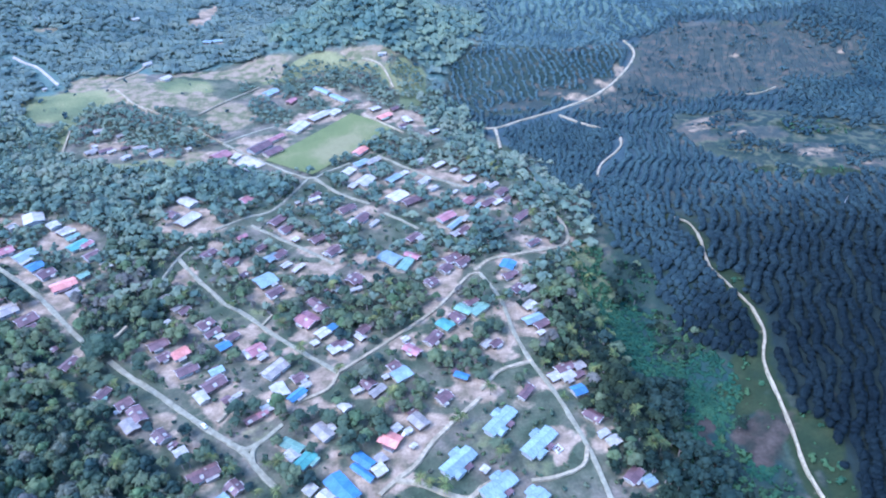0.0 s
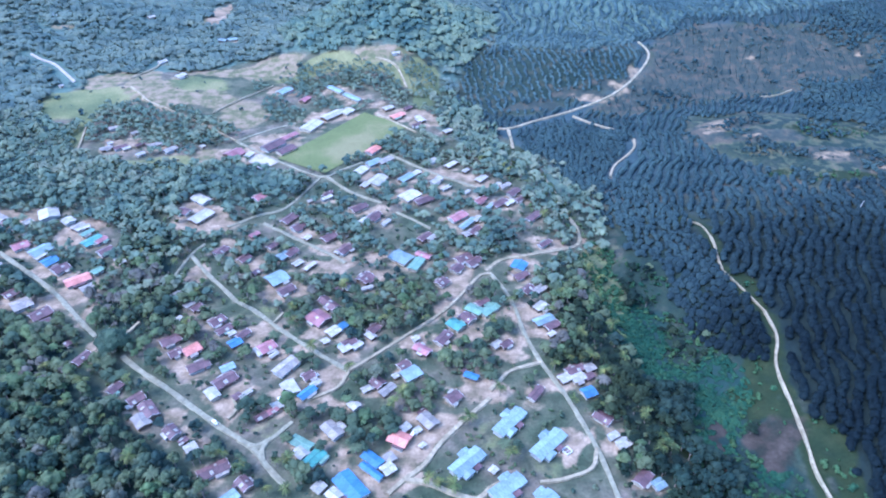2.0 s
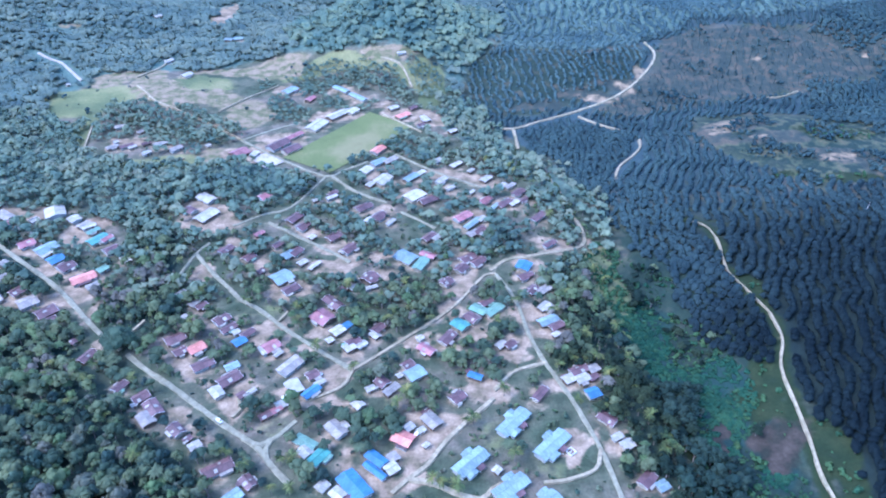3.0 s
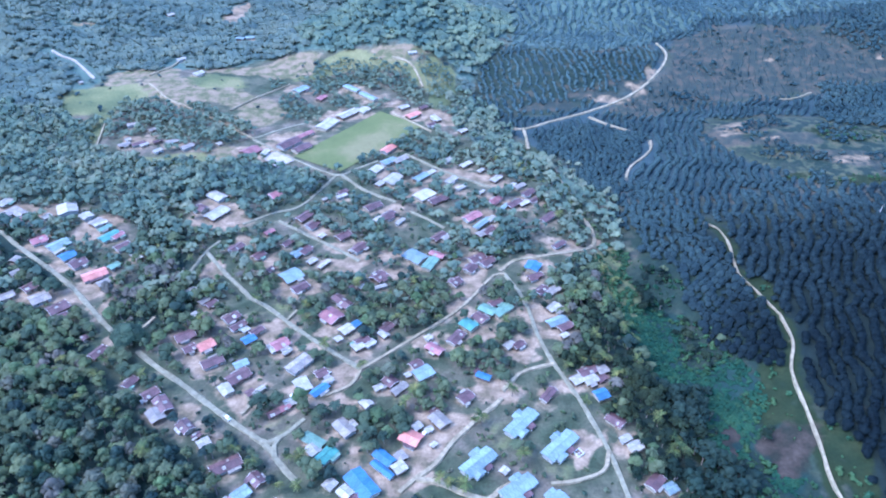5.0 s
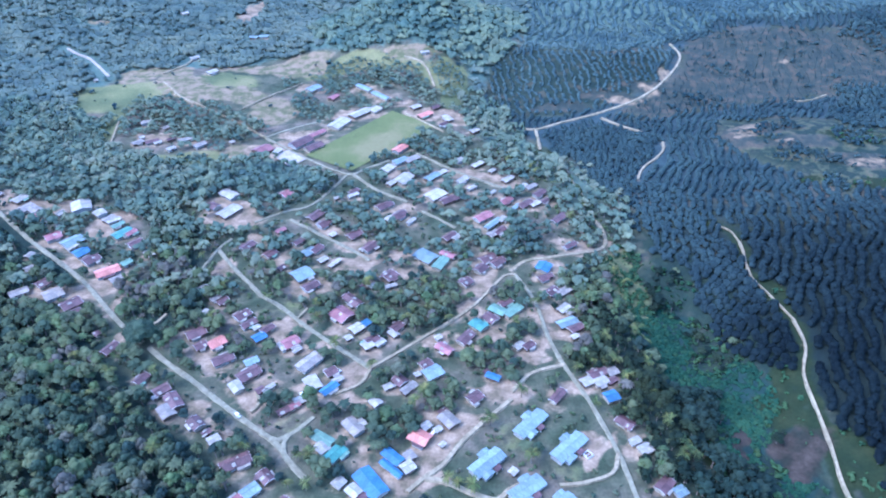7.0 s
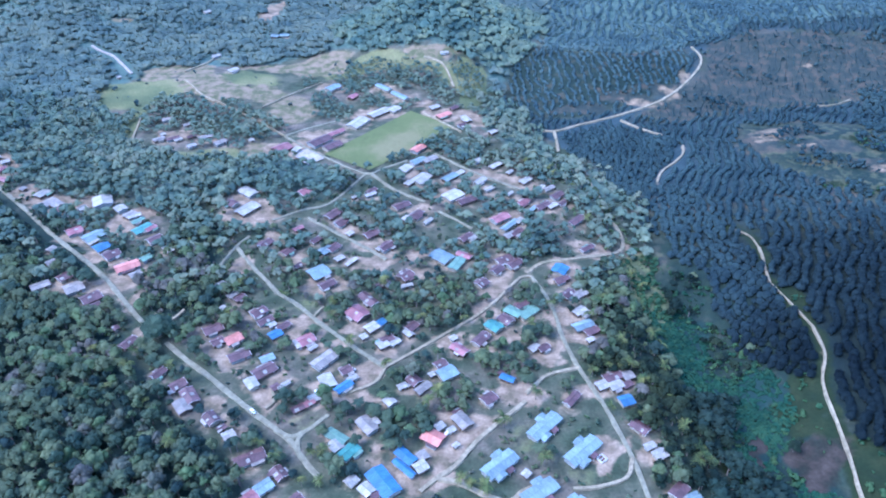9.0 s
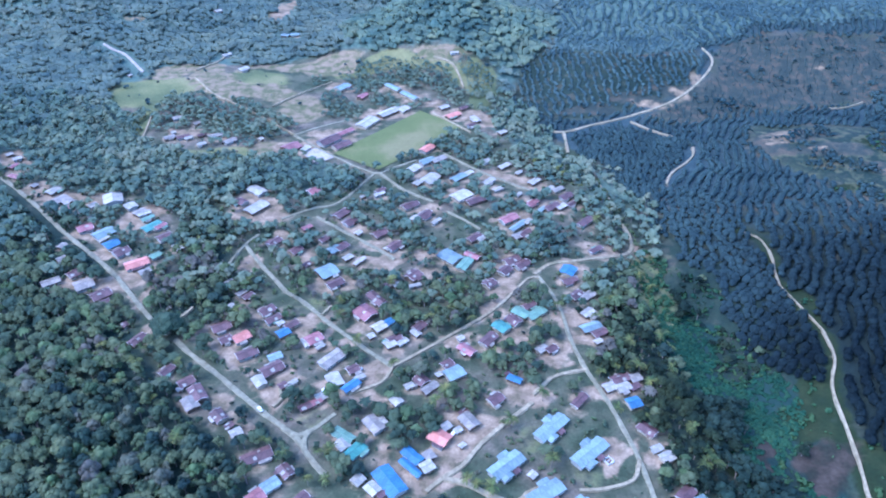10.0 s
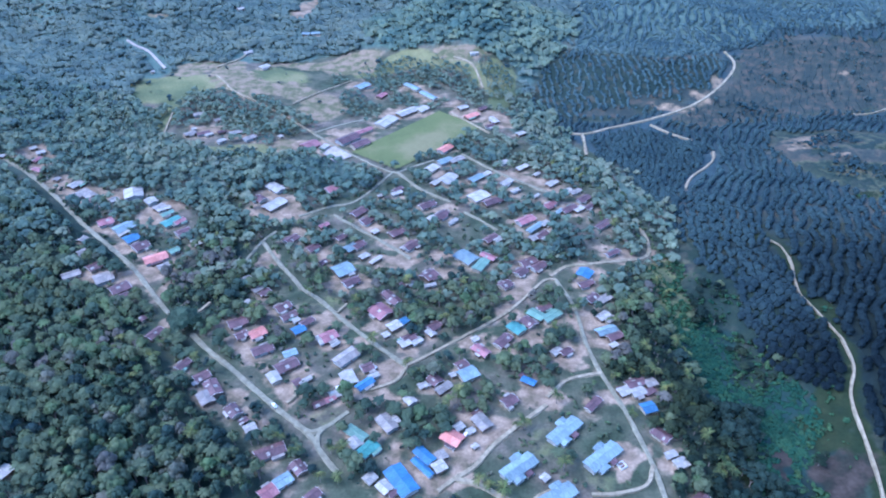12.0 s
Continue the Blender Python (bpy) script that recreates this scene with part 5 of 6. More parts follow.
def dome_arrays(seed, radius, tall, leaves, leaf, plain=False):
    """A close rounded crown that reaches almost to the ground, with single sprays standing out of it."""
    r = np.random.default_rng(seed)
    ends = sorted({tuple(sorted((int(f[i]), int(f[(i + 1) % 3])))) for f in ICO_F for i in range(3)})
    mid = {e: 12 + i for i, e in enumerate(ends)}
    v = np.concatenate([ICO_V, [(ICO_V[a] + ICO_V[b]) / np.linalg.norm(ICO_V[a] + ICO_V[b]) for a, b in ends]])
    f = []
    for a, b, c in ICO_F.tolist():
        p, q, o = mid[tuple(sorted((a, b)))], mid[tuple(sorted((b, c)))], mid[tuple(sorted((c, a)))]
        f += [(a, p, o), (p, b, q), (o, q, c), (p, q, o)]
    if plain:
        v, f = ICO_V, ICO_F.tolist()
    v = v * r.uniform(0.74, 1.06, (len(v), 1)) * (radius, radius, tall * 0.48) + (0, 0, tall * 0.52)
    n = len(v)
    d = r.normal(size=(leaves, 3))
    d[:, 2] = np.abs(d[:, 2])
    d /= np.linalg.norm(d, axis=1)[:, None]
    p = d * (radius, radius, tall * 0.48) * r.uniform(0.86, 1.2, (leaves, 1)) + (0, 0, tall * 0.52)
    s = np.cross(d, r.normal(size=d.shape))
    s /= np.linalg.norm(s, axis=1)[:, None]
    t = np.cross(d, s)
    tri = np.stack([p + s * leaf, p - s * leaf * 0.6 + t * leaf * 0.8, p - s * leaf * 0.5 - t * leaf * 0.9], 1).reshape(-1, 3)
    return np.concatenate([v, tri]), np.concatenate([np.array(f), np.arange(leaves * 3).reshape(-1, 3) + n])


def star_arrays(seed, reach, high):
    """The crown of a palm: arching fronds in a star."""
    r = np.random.default_rng(seed)
    v, f = [], []
    for k in range(17):
        a, lift, long = k * 2.4, r.uniform(-0.1, 1.0), reach * r.uniform(0.8, 1.1)
        c, d = np.array([math.cos(a), math.sin(a), 0]), np.array([-math.sin(a), math.cos(a), 0])
        o = len(v)
        for i, wide in enumerate((0.12, 0.55, 0.5, 0.08)):
            t = i / 3
            p = c * long * t + (0, 0, high + lift * long * 0.7 * t - (0.35 + 0.35 * lift) * long * t * t)
            v += [p - d * wide - (0, 0, 0.2 * wide), p + (0, 0, 0.1), p + d * wide - (0, 0, 0.2 * wide)]
        for i in range(3):
            b = o + 3 * i
            f += [(b, b + 3, b + 4), (b, b + 4, b + 1), (b + 1, b + 4, b + 5), (b + 1, b + 5, b + 2)]
    return np.array(v), np.array(f)


def stem_arrays(high, thick, limbs, spread, sides=5, seed=0):
    """A tapered trunk with limbs."""
    r = np.random.default_rng(seed)
    v, f = [], []

    def limb(p, q, a, b):
        o = len(v)
        p, q = np.array(p, float), np.array(q, float)
        for c, rad in ((p, a), (q, b)):
            for k in range(sides):
                v.append(c + rad * np.array([math.cos(k * 6.283 / sides), math.sin(k * 6.283 / sides), 0]))
        f.extend([(o + k, o + (k + 1) % sides, o + sides + (k + 1) % sides) for k in range(sides)])
        f.extend([(o + k, o + sides + (k + 1) % sides, o + sides + k) for k in range(sides)])

    limb((0, 0, -0.4), (0.2, 0.1, high), thick, thick * 0.55)
    for k in range(limbs):
        a = k * 2.2 + r.uniform(0, 1)
        limb((0.1, 0, high * r.uniform(0.6, 0.9)), (math.cos(a) * spread, math.sin(a) * spread, high * 1.3 + r.uniform(0, 1)), thick * 0.45, thick * 0.15)
    return np.array(v), np.array(f)


def scatter(name, places, kinds, mats, label, category, closed=0.45, drift=None):
    """Many trees joined into one body of woodland. places: x, y, size; kinds: pairs of crown and stem; closed: how far the leaves turn up to the sky as in a closed canopy."""
    verts, faces, index, tones, n = [], [], [], [], 0
    if drift is None:
        drift = 0.5 + 0.25 * hum(places[:, 0], places[:, 1], 26, 9) + 0.25 * hum(places[:, 0], places[:, 1], 85, 4) + rng.normal(0, 0.2, len(places))
    for i, (x, y, s) in enumerate(places):
        z = float(height(x, y))
        a = rng.uniform(0, 6.28)
        rot = np.array([[math.cos(a), -math.sin(a), 0], [math.sin(a), math.cos(a), 0], [0, 0, 1]]) * s
        rot[2] *= rng.uniform(0.8, 1.2)
        for k, (v, f) in enumerate(kinds[int(rng.integers(len(kinds)))]):
            verts.append(v @ rot.T + (x, y, z))
            faces.append(f + n)
            index.append(np.full(len(f), k))
            tones.append(np.full(len(v), min(1, max(0, drift[i]))))
            n += len(v)
    if not verts:
        return
    v, f = np.concatenate(verts), np.concatenate(faces)
    down = np.cross(v[f[:, 1]] - v[f[:, 0]], v[f[:, 2]] - v[f[:, 0]])[:, 2] < 0
    loose = np.bincount(f.ravel(), minlength=len(v))[f[:, 0]] == 1
    f[down & loose] = f[down & loose][:, ::-1]
    me = bpy.data.meshes.new(name)
    me.vertices.add(len(v))
    me.vertices.foreach_set("co", v.astype(np.float32).ravel())
    me.loops.add(len(f) * 3)
    me.loops.foreach_set("vertex_index", f.astype(np.int32).ravel())
    me.polygons.add(len(f))
    me.polygons.foreach_set("loop_start", np.arange(len(f), dtype=np.int32) * 3)
    me.polygons.foreach_set("material_index", np.concatenate(index).astype(np.int32))
    me.polygons.foreach_set("use_smooth", np.ones(len(f), bool))
    for m in mats:
        me.materials.append(m)
    me.attributes.new("tone", "FLOAT", "POINT").data.foreach_set("value", np.concatenate(tones).astype(np.float32))
    me.update(calc_edges=True)
    turned = np.empty(len(v) * 3, np.float32)
    me.vertex_normals.foreach_get("vector", turned)
    turned = turned.reshape(-1, 3) * (1 - closed) + np.array((0, 0, closed))
    turned /= np.maximum(np.linalg.norm(turned, axis=1), 1e-4)[:, None]
    me.normals_split_custom_set_from_vertices(turned)
    tagged(new(name, me), label, category, kind="stuff")


SHAPES = [(3.2, 4.8, 7), (2.4, 5.8, 6), (4.2, 4.0, 8), (2.8, 3.8, 6), (2.0, 3.2, 4), (3.7, 5.8, 8)]
NEAR_KINDS = [(crown_arrays(s, r, t, c, 20, 0.6, 3.0), stem_arrays(4.2, 0.3, 4, r * 0.6, 6, s)) for s, (r, t, c) in enumerate(SHAPES)]
NEAR_KINDS += [(star_arrays(90, 3.6, 5.0), stem_arrays(5.0, 0.25, 0, 0, 6, 1)), (star_arrays(91, 3.0, 3.6), stem_arrays(3.6, 0.25, 0, 0, 6, 2))]
MID_KINDS = [(crown_arrays(20 + s, r, t, min(c, 5), 8, 0.82, 2.8), stem_arrays(4.2, 0.3, 0, 2, 3, s)) for s, (r, t, c) in enumerate(SHAPES)]
MID_KINDS.append((star_arrays(92, 3.4, 4.4), stem_arrays(4.4, 0.25, 0, 0, 4, 1)))
FAR_KINDS = [(crown_arrays(80 + s, r * 1.45, t * 0.42, 4, 4, 1.1, 1.8), stem_arrays(4.2, 0.3, 0, 2, 3, s)) for s, (r, t, c) in enumerate(SHAPES)]
CROP_KINDS = [(dome_arrays(40 + s, 1.85 + 0.1 * s, 4.3 + 0.3 * (s % 3), 34, 0.6), stem_arrays(2.4, 0.25, 0, 2, 4, s)) for s in range(5)]
FAR_CROP_KINDS = [(dome_arrays(140 + s, 1.9 + 0.1 * s, 4.0 + 0.3 * (s % 3), 12, 0.9, True), stem_arrays(2.4, 0.25, 0, 2, 3, s)) for s in range(5)]
SEEDLING_KINDS = [(dome_arrays(160 + s, 1.7, 2.2, 6, 0.8, True), stem_arrays(0.6, 0.12, 0, 1, 3, s)) for s in range(4)]
VINE_KINDS = [(crown_arrays(110 + s, 2.2, 0.9, 3, 7, 0.5, -0.35), stem_arrays(0.4, 0.1, 0, 1, 4, s)) for s in range(4)]
SHRUB_KINDS = [(crown_arrays(60 + s, 1.8, 2.0, 2, 9, 0.75, 0.0), stem_arrays(0.6, 0.12, 0, 1, 4, s)) for s in range(5)]

# what trees keep clear of
CLEAR = [(x, y - (2.6 if y < 300 else 3.6), max(l, w) * 0.5 + (2.7 if y < 300 else 2.4)) for x, y, a, l, w, *_ in HOUSES + CLINIC_WARDS]
CLEAR += [(p[0], p[1] - 6.5, w / 2 + 3.2) for line, w in LINES for p in line if w > 1.7 and 340 < p[1] < 500 and p[0] < 60]
CLEAR += [(p[0], p[1] - 2.2, w / 2 + (4.2 if p[1] < 300 else 1.8 if w < 1.6 else 3.4)) for line, w in LINES for p in line]
CLEAR = np.array(CLEAR)


def blocked(x, y, extra=0.0, patches=()):
    """Whether a tree at each place would stand in a house, on a road or in a clearing."""
    hit = np.zeros(len(x), bool)
    for i in range(0, len(x), 4000):
        d = np.hypot(x[i:i + 4000, None] - CLEAR[:, 0], y[i:i + 4000, None] - CLEAR[:, 1])
        hit[i:i + 4000] = (d < CLEAR[:, 2] + extra).any(1)
    for rows in patches:
        for cx, cy, rx, ry in rows:
            hit |= ((x - cx) / max(rx, 2)) ** 2 + ((y - cy + 2.2) / max(ry, 2)) ** 2 < 0.85
    for quad in (FIELD, PLAZA):
        hit |= inside(quad, x, y)
    return hit


def sown(poly, step, jitter=0.45):
    """Uneven places over a polygon, about a step apart."""
    p = np.array(poly)
    x, y = np.meshgrid(np.arange(p[:, 0].min(), p[:, 0].max(), step), np.arange(p[:, 1].min(), p[:, 1].max(), step))
    x = (x + rng.uniform(-jitter, jitter, x.shape) * step).ravel()
    y = (y + rng.uniform(-jitter, jitter, y.shape) * step).ravel()
    keep = inside(poly, x + 9 * hum(y, x, 15, 1), y + 9 * hum(x, y, 17, 2)) & (x < 0.66 * y + 70) & (x > -0.86 * y - 120) & (y < 1010)
    return x[keep], y[keep]


OPEN = (*YARDS, BARE_HILLS, GRASS_CLEARINGS, PALE_SCARS)


def with_size(x, y, lo, hi):
    return np.stack([x, y, rng.uniform(lo, hi, len(x)) * (1 + 0.18 * hum(x, y, 30))], 1)


near_trees, hill_trees = [], []
for poly, step in ((FOREST_SOUTH_WEST, 4.7), (FOREST_GULLY, 5.0), (FOREST_WEST, 4.9), (FOREST_NORTH_WEST, 5.1), (FOREST_EAST, 5.2)):
    x, y = sown(poly, step)
    ok = ~blocked(x, y, 0.5, YARDS)
    near_trees.append(with_size(x[ok], y[ok], 0.6, 1.25))
x, y = sown(FOREST_FAR, 6.3)
ok = ~blocked(x, y, 2.6, OPEN)
far_trees = with_size(x[ok], y[ok], 0.75, 1.15)
x, y = sown(FOREST_HAMLET, 4.3)
ok = ~blocked(x, y, -0.3, YARDS) & (hum(x, y, 14, 6) > -0.8)
hill_trees.append(with_size(x[ok], y[ok], 0.45, 0.9))
x, y = sown(HILL_SCRUB, 3.6)
ok = ~blocked(x, y, 0.5, (PALE_SCARS, BARE_HILLS, *YARDS)) & (hum(x, y, 23, 4) > -0.7)
hill_trees.append(with_size(x[ok], y[ok], 0.3, 0.62))
x, y = sown(FOREST_HILLSIDE, 4.6)
ok = ~blocked(x, y, 0.5, OPEN) & (hum(x, y, 19, 3) > -0.5)
hill_trees.append(with_size(x[ok], y[ok], 0.45, 0.85))
x, y = sown(VILLAGE, 4.1)
ok = ~blocked(x, y, -0.2, YARDS) & (hum(x, y, 13, 3) + 0.5 * hum(x, y, 45, 5) > -0.4)
for poly in (FOREST_SOUTH_WEST, FOREST_GULLY, FOREST_NORTH_WEST, FOREST_WEST, FOREST_EAST, FOREST_EAST_EDGE):
    ok &= ~inside(poly, x, y)
for cx, cy, rx, ry in GRASS_CLEARINGS:
    ok &= ((x - cx) / rx) ** 2 + ((y - cy) / ry) ** 2 > 0.8
ok &= ~inside(GULLY, x, y) & ~(inside(WARD_LAWN, x, y) & (hum(x, y, 9, 2) < 0.45))
village_trees = with_size(x[ok], y[ok], 0.4, 1.1)
x, y = sown(EAST_GARDENS, 3.7)
ok = ~blocked(x, y, -0.5)
gardens = with_size(x[ok], y[ok], 0.4, 0.9)
x, y = sown(GULLY, 6.5)
ok = ~blocked(x, y, 1.0, (VINE_PATCHES, OLIVE_GRASS, CLEARED, GREEN_SLOPE)) & (hum(x, y, 22, 6) > -0.1)
deep = [gardens, with_size(x[ok], y[ok], 0.4, 0.9)]
x, y = sown(FOREST_EAST_EDGE, 4.7)
ok = ~blocked(x, y, 0.5, (*YARDS, VINE_PATCHES, OLIVE_GRASS, GREEN_SLOPE)) & ~inside(RUBBER_STAND, x, y) & ~inside(RUBBER_LOW, x, y)
deep.append(with_size(x[ok], y[ok], 0.55, 1.15))
x, y = sown(WOODS_NORTH_EAST, 4.6)
ok = ~blocked(x, y, 0.5, OPEN)
north_east = with_size(x[ok], y[ok], 0.7, 1.2)
near_trees = np.concatenate(near_trees)

# the nearest stand as trees of their own
stand = np.concatenate([near_trees, village_trees])
single = (stand[:, 1] < 232) & (np.abs(stand[:, 0] + 40) < 150)
picked = np.flatnonzero(single)[:300]
single[:] = False
single[picked] = True
protos = []
for k, (crown, stem) in enumerate(NEAR_KINDS):
    protos.append((mesh_of("crown", crown[0], crown[1], [LEAF_SINGLE]), mesh_of("trunk", stem[0], stem[1], [BARK])))
    protos[-1][0].polygons.foreach_set("use_smooth", np.ones(len(crown[1]), bool))
for x, y, s in stand[single]:
    crown, trunk = protos[int(rng.integers(len(protos)))]
    root = tagged(new("tree"), "leafy green broadleaf tree with an uneven rounded crown", "tree", "broadleaf trees")
    root.matrix_basis = pose(x, y, float(height(x, y)), 0, 0, rng.uniform(0, 360)) @ Matrix.Diagonal((s, s, s * rng.uniform(0.85, 1.2), 1))
    part("crown", crown, root)
    part("trunk", trunk, root)
crown = crown_arrays(7, 8.4, 6.5, 18, 46, 0.62, 3.6)
root = tagged(new("tree"), "huge spreading dome-crowned tree over the road junction", "tree", "broadleaf trees")
root.matrix_basis = pose(*BIG_TREE[0], float(height(*BIG_TREE[0])))
dome = mesh_of("crown", *crown, [LEAF])
dome.attributes.new("tone", "FLOAT", "POINT").data.foreach_set("value", np.full(len(dome.vertices), 0.28, np.float32))
part("crown", dome, root)
part("trunk", mesh_of("trunk", *stem_arrays(5.5, 0.7, 6, 5.0, 8, 5), [BARK]), root)
rest = stand[~single]
# The same stand: trees beyond about 330 m take leaves paled for haze.
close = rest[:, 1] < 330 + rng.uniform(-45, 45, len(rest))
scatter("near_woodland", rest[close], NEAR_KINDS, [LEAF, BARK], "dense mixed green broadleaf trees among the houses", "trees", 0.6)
scatter("woodland", rest[~close], MID_KINDS, [LEAF_MID_HAZE, BARK], "dense woodland round the village, its green paled for haze", "trees", 0.68)
deep = np.concatenate(deep)
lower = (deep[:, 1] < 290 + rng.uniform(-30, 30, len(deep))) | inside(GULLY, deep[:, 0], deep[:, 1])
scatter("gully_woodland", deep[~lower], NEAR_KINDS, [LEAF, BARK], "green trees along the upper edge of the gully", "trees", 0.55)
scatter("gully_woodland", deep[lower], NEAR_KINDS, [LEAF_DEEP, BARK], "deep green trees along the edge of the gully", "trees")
scatter("ridge_woods", north_east, FAR_CROP_KINDS, [LEAF_BLUED, BARK], "woods along the far ridge, their green blued for haze", "trees", 0.65)
scatter("hillside_trees", np.concatenate(hill_trees), MID_KINDS, [LEAF_MID_HAZE, BARK], "small green trees scattered over the bare hillside", "trees", 0.75)
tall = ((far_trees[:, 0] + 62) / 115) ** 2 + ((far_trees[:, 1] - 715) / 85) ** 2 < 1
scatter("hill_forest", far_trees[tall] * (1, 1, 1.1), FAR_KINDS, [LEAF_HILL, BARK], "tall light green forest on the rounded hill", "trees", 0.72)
scatter("far_forest", far_trees[~tall], FAR_KINDS, [LEAF_FAR_HAZE, BARK], "far forest over the hills, its green paled for haze", "trees", 0.85)


# plantation: hedges of palms along wavering terrace rows
def terraces(poly, gap, along, size, patches, lo=0.85, hi=1.15, lean=0.0, wave=4.0, stray=0.45):
    """Places along rows that lean and waver together; each row is a close hedge with an open strip beside it."""
    p = np.array(poly)
    reach = 60 + abs(lean) * np.ptp(p[:, 1])
    u, y = np.meshgrid(np.arange(p[:, 0].min() - reach, p[:, 0].max() + reach, gap), np.arange(p[:, 1].min(), p[:, 1].max(), along))
    y = y + rng.uniform(-0.25, 0.25, y.shape) * along
    x = u + lean * (y - 300) + wave * (0.5 * hum(y, u * 0.25, 8.5, 2) + 1.3 * hum(y, u * 0.4, 34, 7) + 0.35 * hum(u * 1.7, y, 11, 5)) + rng.normal(0, stray, u.shape)
    x, y = x.ravel(), y.ravel()
    ok = inside(poly, x + 8 * hum(y, x, 13, 3), y + 8 * hum(x, y, 15, 4)) & (x < 0.66 * y + 70) & (y < 1010)
    x, y = x[ok], y[ok]
    ok = ~blocked(x, y, 0.2, patches) & (rng.uniform(0, 1, len(x)) < 0.93)
    return np.stack([x[ok], y[ok], size * rng.uniform(lo, hi, ok.sum())], 1)


rows = terraces(PLANTATION, 6.3, 1.35, 0.98, (BROWN_SLOPES, OLIVE_GRASS, VINE_PATCHES, PALE_SCARS), lean=0.3, wave=5.0)
for poly in (YOUNG_FAN, YOUNG_SLOPE, YOUNG_HILL, GULLY, BROWN_HILL, SCRUB_SLOPE):
    rows = rows[~inside(poly, rows[:, 0] + 9 * hum(rows[:, 1], rows[:, 0], 21, 5), rows[:, 1] + 9 * hum(rows[:, 0], rows[:, 1], 24, 6))]
rows[:, 2] *= np.clip(1.0 - (rows[:, 1] - 330) / 700, 0.66, 1.0)


def haze_tone(rows):
    """Palm tones: paler and bluer with distance, as haze in the colour; paler left of the track too."""
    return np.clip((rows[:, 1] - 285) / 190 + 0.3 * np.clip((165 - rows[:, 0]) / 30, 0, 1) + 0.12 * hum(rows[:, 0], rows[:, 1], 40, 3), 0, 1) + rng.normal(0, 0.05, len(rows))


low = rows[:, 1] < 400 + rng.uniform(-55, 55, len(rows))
scatter("plantation", rows[low], CROP_KINDS, [LEAF_CROP, BARK], "dark terraced rows of plantation palms on the slopes", "plantation", 0.3, haze_tone(rows[low]))
scatter("hill_plantation", rows[~low], FAR_CROP_KINDS, [LEAF_CROP, BARK], "terraced rows of plantation palms on far hills, blued for haze", "plantation", 0.5, haze_tone(rows[~low]))
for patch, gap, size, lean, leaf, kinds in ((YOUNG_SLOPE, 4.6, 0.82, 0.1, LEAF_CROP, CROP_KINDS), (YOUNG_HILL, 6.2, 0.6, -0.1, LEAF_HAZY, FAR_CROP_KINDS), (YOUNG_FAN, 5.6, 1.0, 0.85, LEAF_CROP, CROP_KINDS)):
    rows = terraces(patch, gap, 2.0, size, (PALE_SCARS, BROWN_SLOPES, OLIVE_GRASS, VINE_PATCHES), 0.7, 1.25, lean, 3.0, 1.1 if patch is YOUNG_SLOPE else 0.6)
    scatter("young_plantation", rows, kinds, [leaf, BARK], "greyish green rows of young plantation trees", "plantation", 0.6, haze_tone(rows) if leaf is LEAF_CROP else None)
for patch in (RUBBER_STAND, RUBBER_LOW):
    scatter("rubber_stand", terraces(patch, 4.2, 2.6, 0.8, (VINE_PATCHES,), 0.6, 1.3, 0.3, 1.5, 1.1), NEAR_KINDS[:6], [LEAF_RUBBER, BARK], "grey-green stand of slender trees in the gully", "trees")
rows = terraces(PLANTATION_FAR, 7.5, 3.4, 0.95, (BROWN_SLOPES, PALE_SCARS), lean=0.2, wave=8.0)
scatter("far_plantation", rows, FAR_CROP_KINDS, [LEAF_HAZY, BARK], "far rows of plantation palms, paled for haze", "plantation", 0.75)

rows = terraces(BROWN_HILL, 5.4, 2.2, 0.36, (PALE_SCARS,), 0.5, 1.4, 0.2, 6.0)
scatter("replanted_rows", rows, SEEDLING_KINDS, [LEAF_BLUED, BARK], "faint rows of small replanted palms on brown slope", "plantation")

# scrub in the gully and low bushes between the houses
def spread(rows, share):
    """Random places over uneven round patches."""
    out = []
    for cx, cy, rx, ry in rows:
        n = int(rx * ry * share)
        a, q = rng.uniform(0, 6.28, n), np.sqrt(rng.uniform(0, 1.1, n))
        out.append(np.stack([cx + rx * q * np.cos(a), cy + ry * q * np.sin(a)], 1))
    return np.concatenate(out)


vines = spread(VINE_PATCHES, 0.75)
vines = vines[~blocked(vines[:, 0], vines[:, 1], -1.4, (CLEARED,))]
scatter("creepers", np.c_[vines, rng.uniform(0.5, 1.15, len(vines))], VINE_KINDS, [LEAF_VINE, BARK], "lush blue-green creepers smothering the gully floor", "bushes")
bushes = np.stack(sown(GULLY, 3.0), 1)
bushes = bushes[~blocked(bushes[:, 0], bushes[:, 1], -1.2, (YARDS_SOUTH, BROWN_SLOPES, CLEARED, VINE_PATCHES, OLIVE_GRASS)) & (hum(bushes[:, 0], bushes[:, 1], 12, 4) > -0.6)]
tufts = np.concatenate([spread(OLIVE_GRASS, 0.1), spread(GREEN_SLOPE, 0.55)])
bushes = np.concatenate([bushes, tufts[~blocked(tufts[:, 0], tufts[:, 1], -1.2)]])
scatter("gully_scrub", np.c_[bushes, 0.3 + 1.1 * rng.uniform(0, 1, len(bushes)) ** 2], SHRUB_KINDS, [LEAF_SCRUB, BARK], "lush bright green scrub filling the gully", "bushes")
x, y = sown(VILLAGE, 3.6)
ok = ~blocked(x, y, -1.0, YARDS) & (rng.uniform(0, 1, len(x)) < 0.4)
scatter("village_bushes", np.stack([x[ok], y[ok], rng.uniform(0.4, 1.0, ok.sum())], 1), SHRUB_KINDS, [LEAF, BARK], "low green bushes and garden shrubs between houses", "bushes")
edge = []
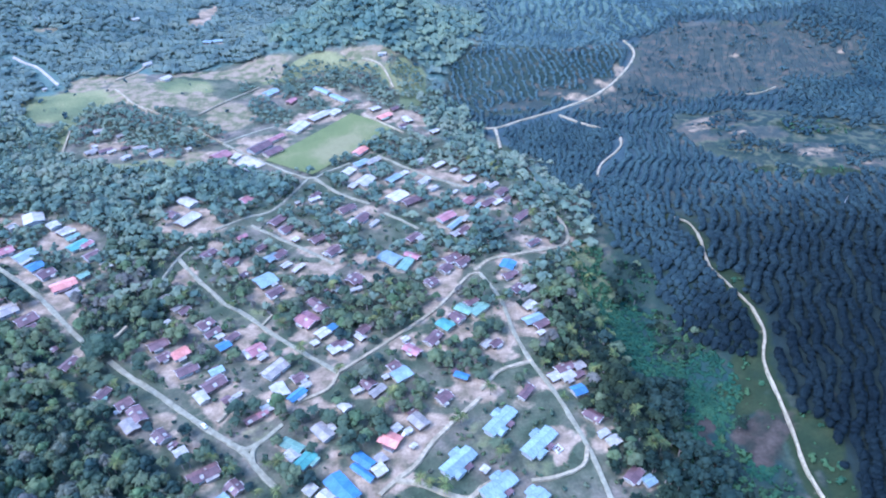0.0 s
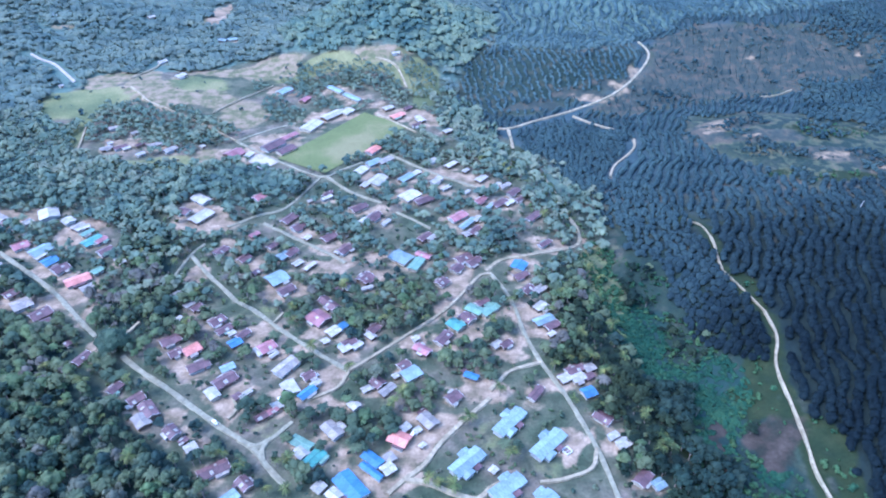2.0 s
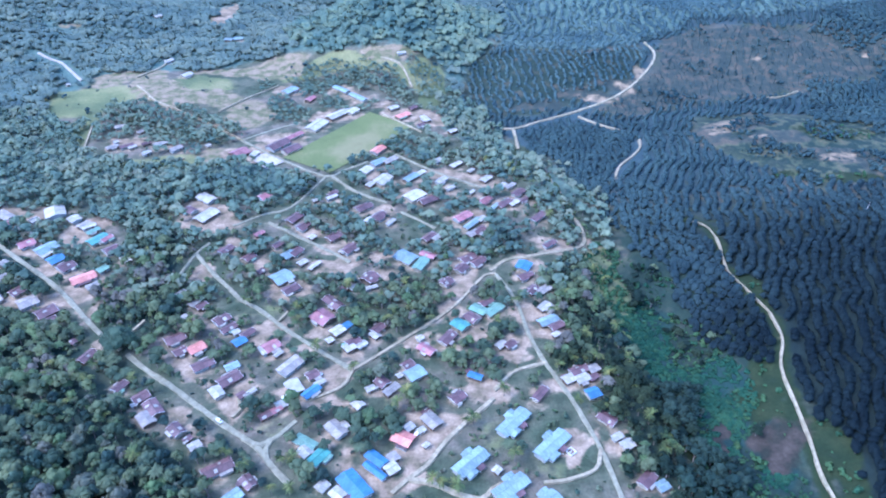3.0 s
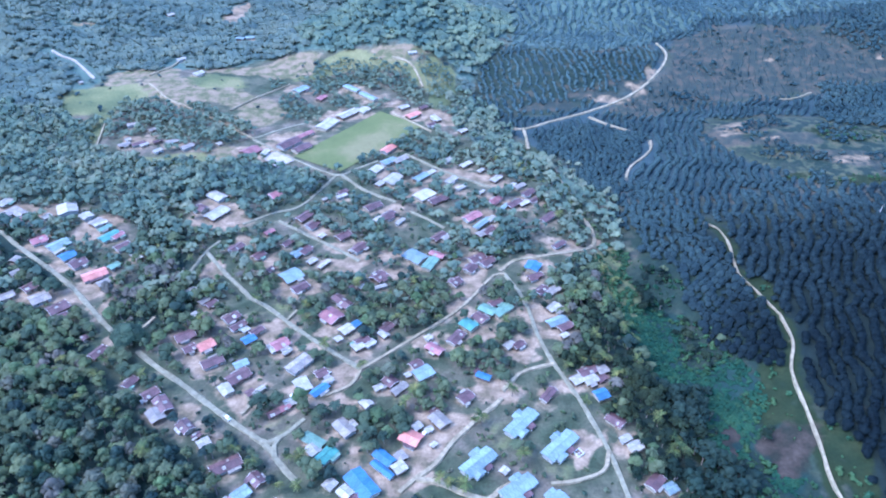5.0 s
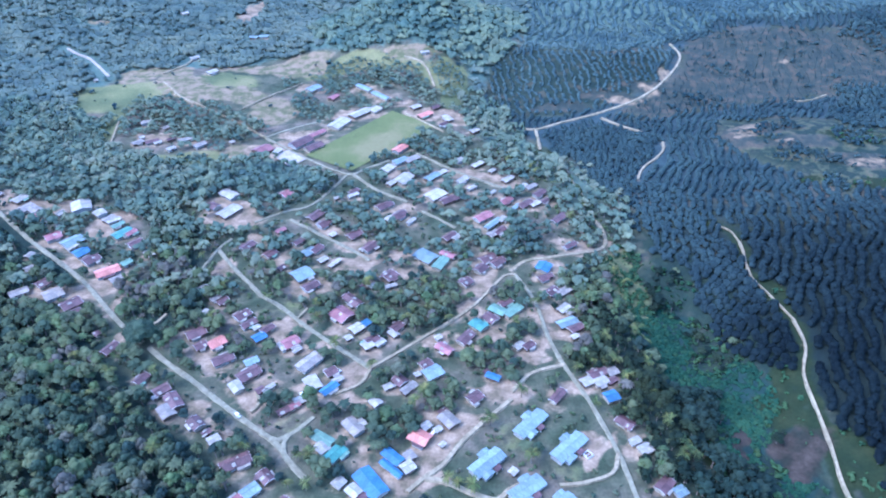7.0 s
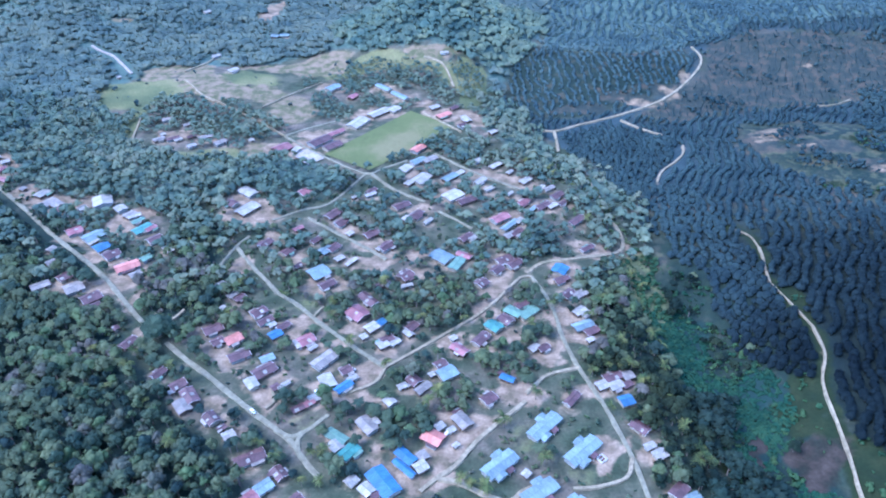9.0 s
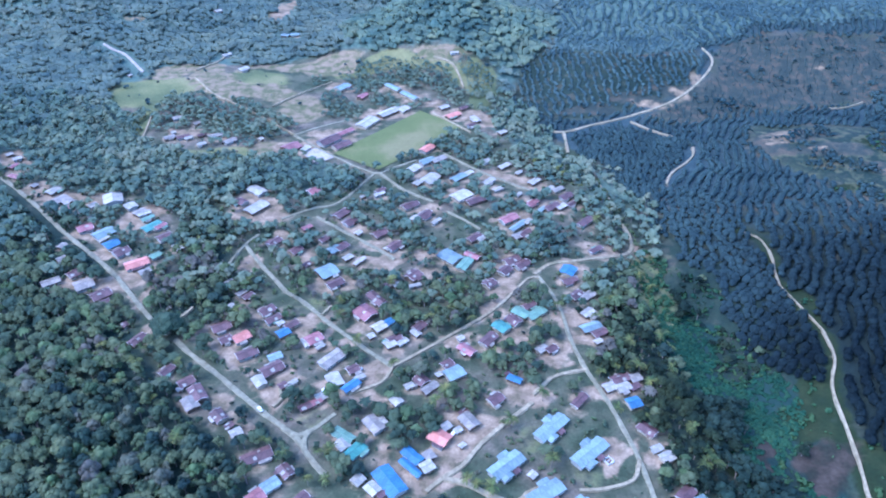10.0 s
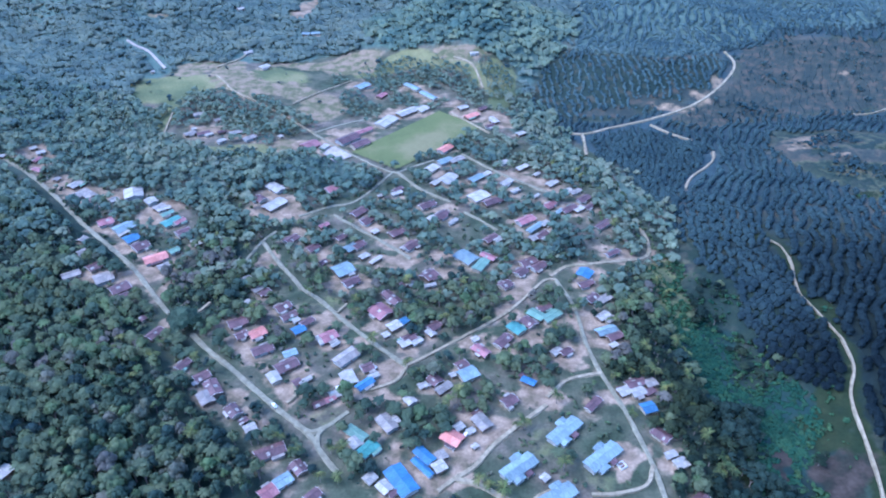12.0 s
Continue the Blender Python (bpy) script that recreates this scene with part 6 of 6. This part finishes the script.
for poly in (FOREST_SOUTH_WEST, FOREST_GULLY, FOREST_WEST, FOREST_NORTH_WEST, FOREST_EAST_EDGE, FOREST_EAST):
    x, y = sown(poly, 2.7)
    ok = blocked(x, y, 0.5, YARDS) & ~blocked(x, y, -2.3, YARDS)
    edge.append(np.stack([x[ok], y[ok], rng.uniform(0.4, 1.1, ok.sum())], 1))
scatter("edge_bushes", np.concatenate(edge), SHRUB_KINDS, [LEAF, BARK], "low green bushes along the edge of the woods", "bushes")
low = []
x, y = sown(SCRUB_SLOPE, 3.4)
ok = hum(x, y, 17, 8) > 0.2
low.append(np.stack([x[ok], y[ok]], 1))
x, y = sown(BROWN_HILL, 6.0)
ok = hum(x, y, 24, 9) > 0.4
low.append(np.stack([x[ok], y[ok]], 1))
low += [spread([(180, 579, 22, 10)], 0.2), spread(BROWN_SLOPES, 0.012), spread(BARE_HILLS, 0.005), spread(GRASS_CLEARINGS, 0.008)]
low = np.concatenate(low)
low = low[~blocked(low[:, 0], low[:, 1], -1.0)]
scatter("hill_shrubs", np.c_[low, 0.4 + 1.3 * rng.uniform(0, 1, len(low)) ** 2], SHRUB_KINDS, [LEAF_BLUED, BARK], "scattered dark shrubs on the cleared slopes", "bushes")


# ---- bare trunks standing out of the canopy ----
def bare_trunk(x, y, tall):
    v, f = stem_arrays(tall, 0.2, 2, 0.7, 7, int(tall * 10))
    root = tagged(new("dead_tree", mesh_of("dead_tree", v, f, [PALE_BARK])), "bleached bare dead tree standing above the canopy", "tree", "dead trees")
    root.matrix_basis = pose(x, y, float(height(x, y)), 0, 0, rng.uniform(0, 360))


for i, (x, y) in enumerate(DEAD_TREES):
    bare_trunk(x, y, 6.5 + 0.6 * (i % 3))


# ---- coconut palms ----
def frond_mesh(seed):
    """An arching midrib with a row of drooping leaflets on either side."""
    r = np.random.default_rng(seed)
    v, f = [], []
    n = 11
    rib = [(4.1 * i / n, 1.0 * math.sin(i / n * 2.0) - 1.7 * (i / n) ** 2) for i in range(n + 1)]
    for i, (px, pz) in enumerate(rib):
        t = i / n
        v += [(px, -0.07, pz), (px, 0.07, pz)]
        if i:
            f.append((2 * i - 2, 2 * i, 2 * i + 1, 2 * i - 1))
    for i in range(1, n + 1):
        px, pz = rib[i]
        long = 1.0 * math.sin(math.pi * min(1, 0.2 + 0.75 * i / n)) + 0.12
        for side in (-1, 1):
            o, w = len(v), long * r.uniform(0.8, 1.15)
            v += [(px - 0.36, side * 0.05, pz + 0.02), (px, side * 0.05, pz), (px + 0.45 * w, side * w, pz - 0.4 * w)]
            f.append((o, o + 1, o + 2))
    return mesh_of("frond", v, f, [FROND])


FRONDS = [frond_mesh(s) for s in range(2)]
PALM_STEM = mesh_of("trunk", *stem_arrays(7.2, 0.22, 0, 0, 7, 3), [BARK])


def palm(x, y):
    root = tagged(new("coconut_palm"), "coconut palm with yellow-green arching fronds", "palm", "coconut palms")
    s = rng.uniform(0.68, 1.0)
    root.matrix_basis = pose(x, y, float(height(x, y)), 0, 0, rng.uniform(0, 360)) @ Matrix.Diagonal((s, s, s, 1))
    part("trunk", PALM_STEM, root)
    for k in range(13):
        part("frond", FRONDS[k % 2], root, "", pose(0.2, 0.1, 7.1, 0, -42 + 74 * ((k * 5) % 13) / 12.0, k * 137.5))


for x, y in PALMS_SOUTH + PALMS_NORTH + PALMS_EAST:
    palm(x, y)
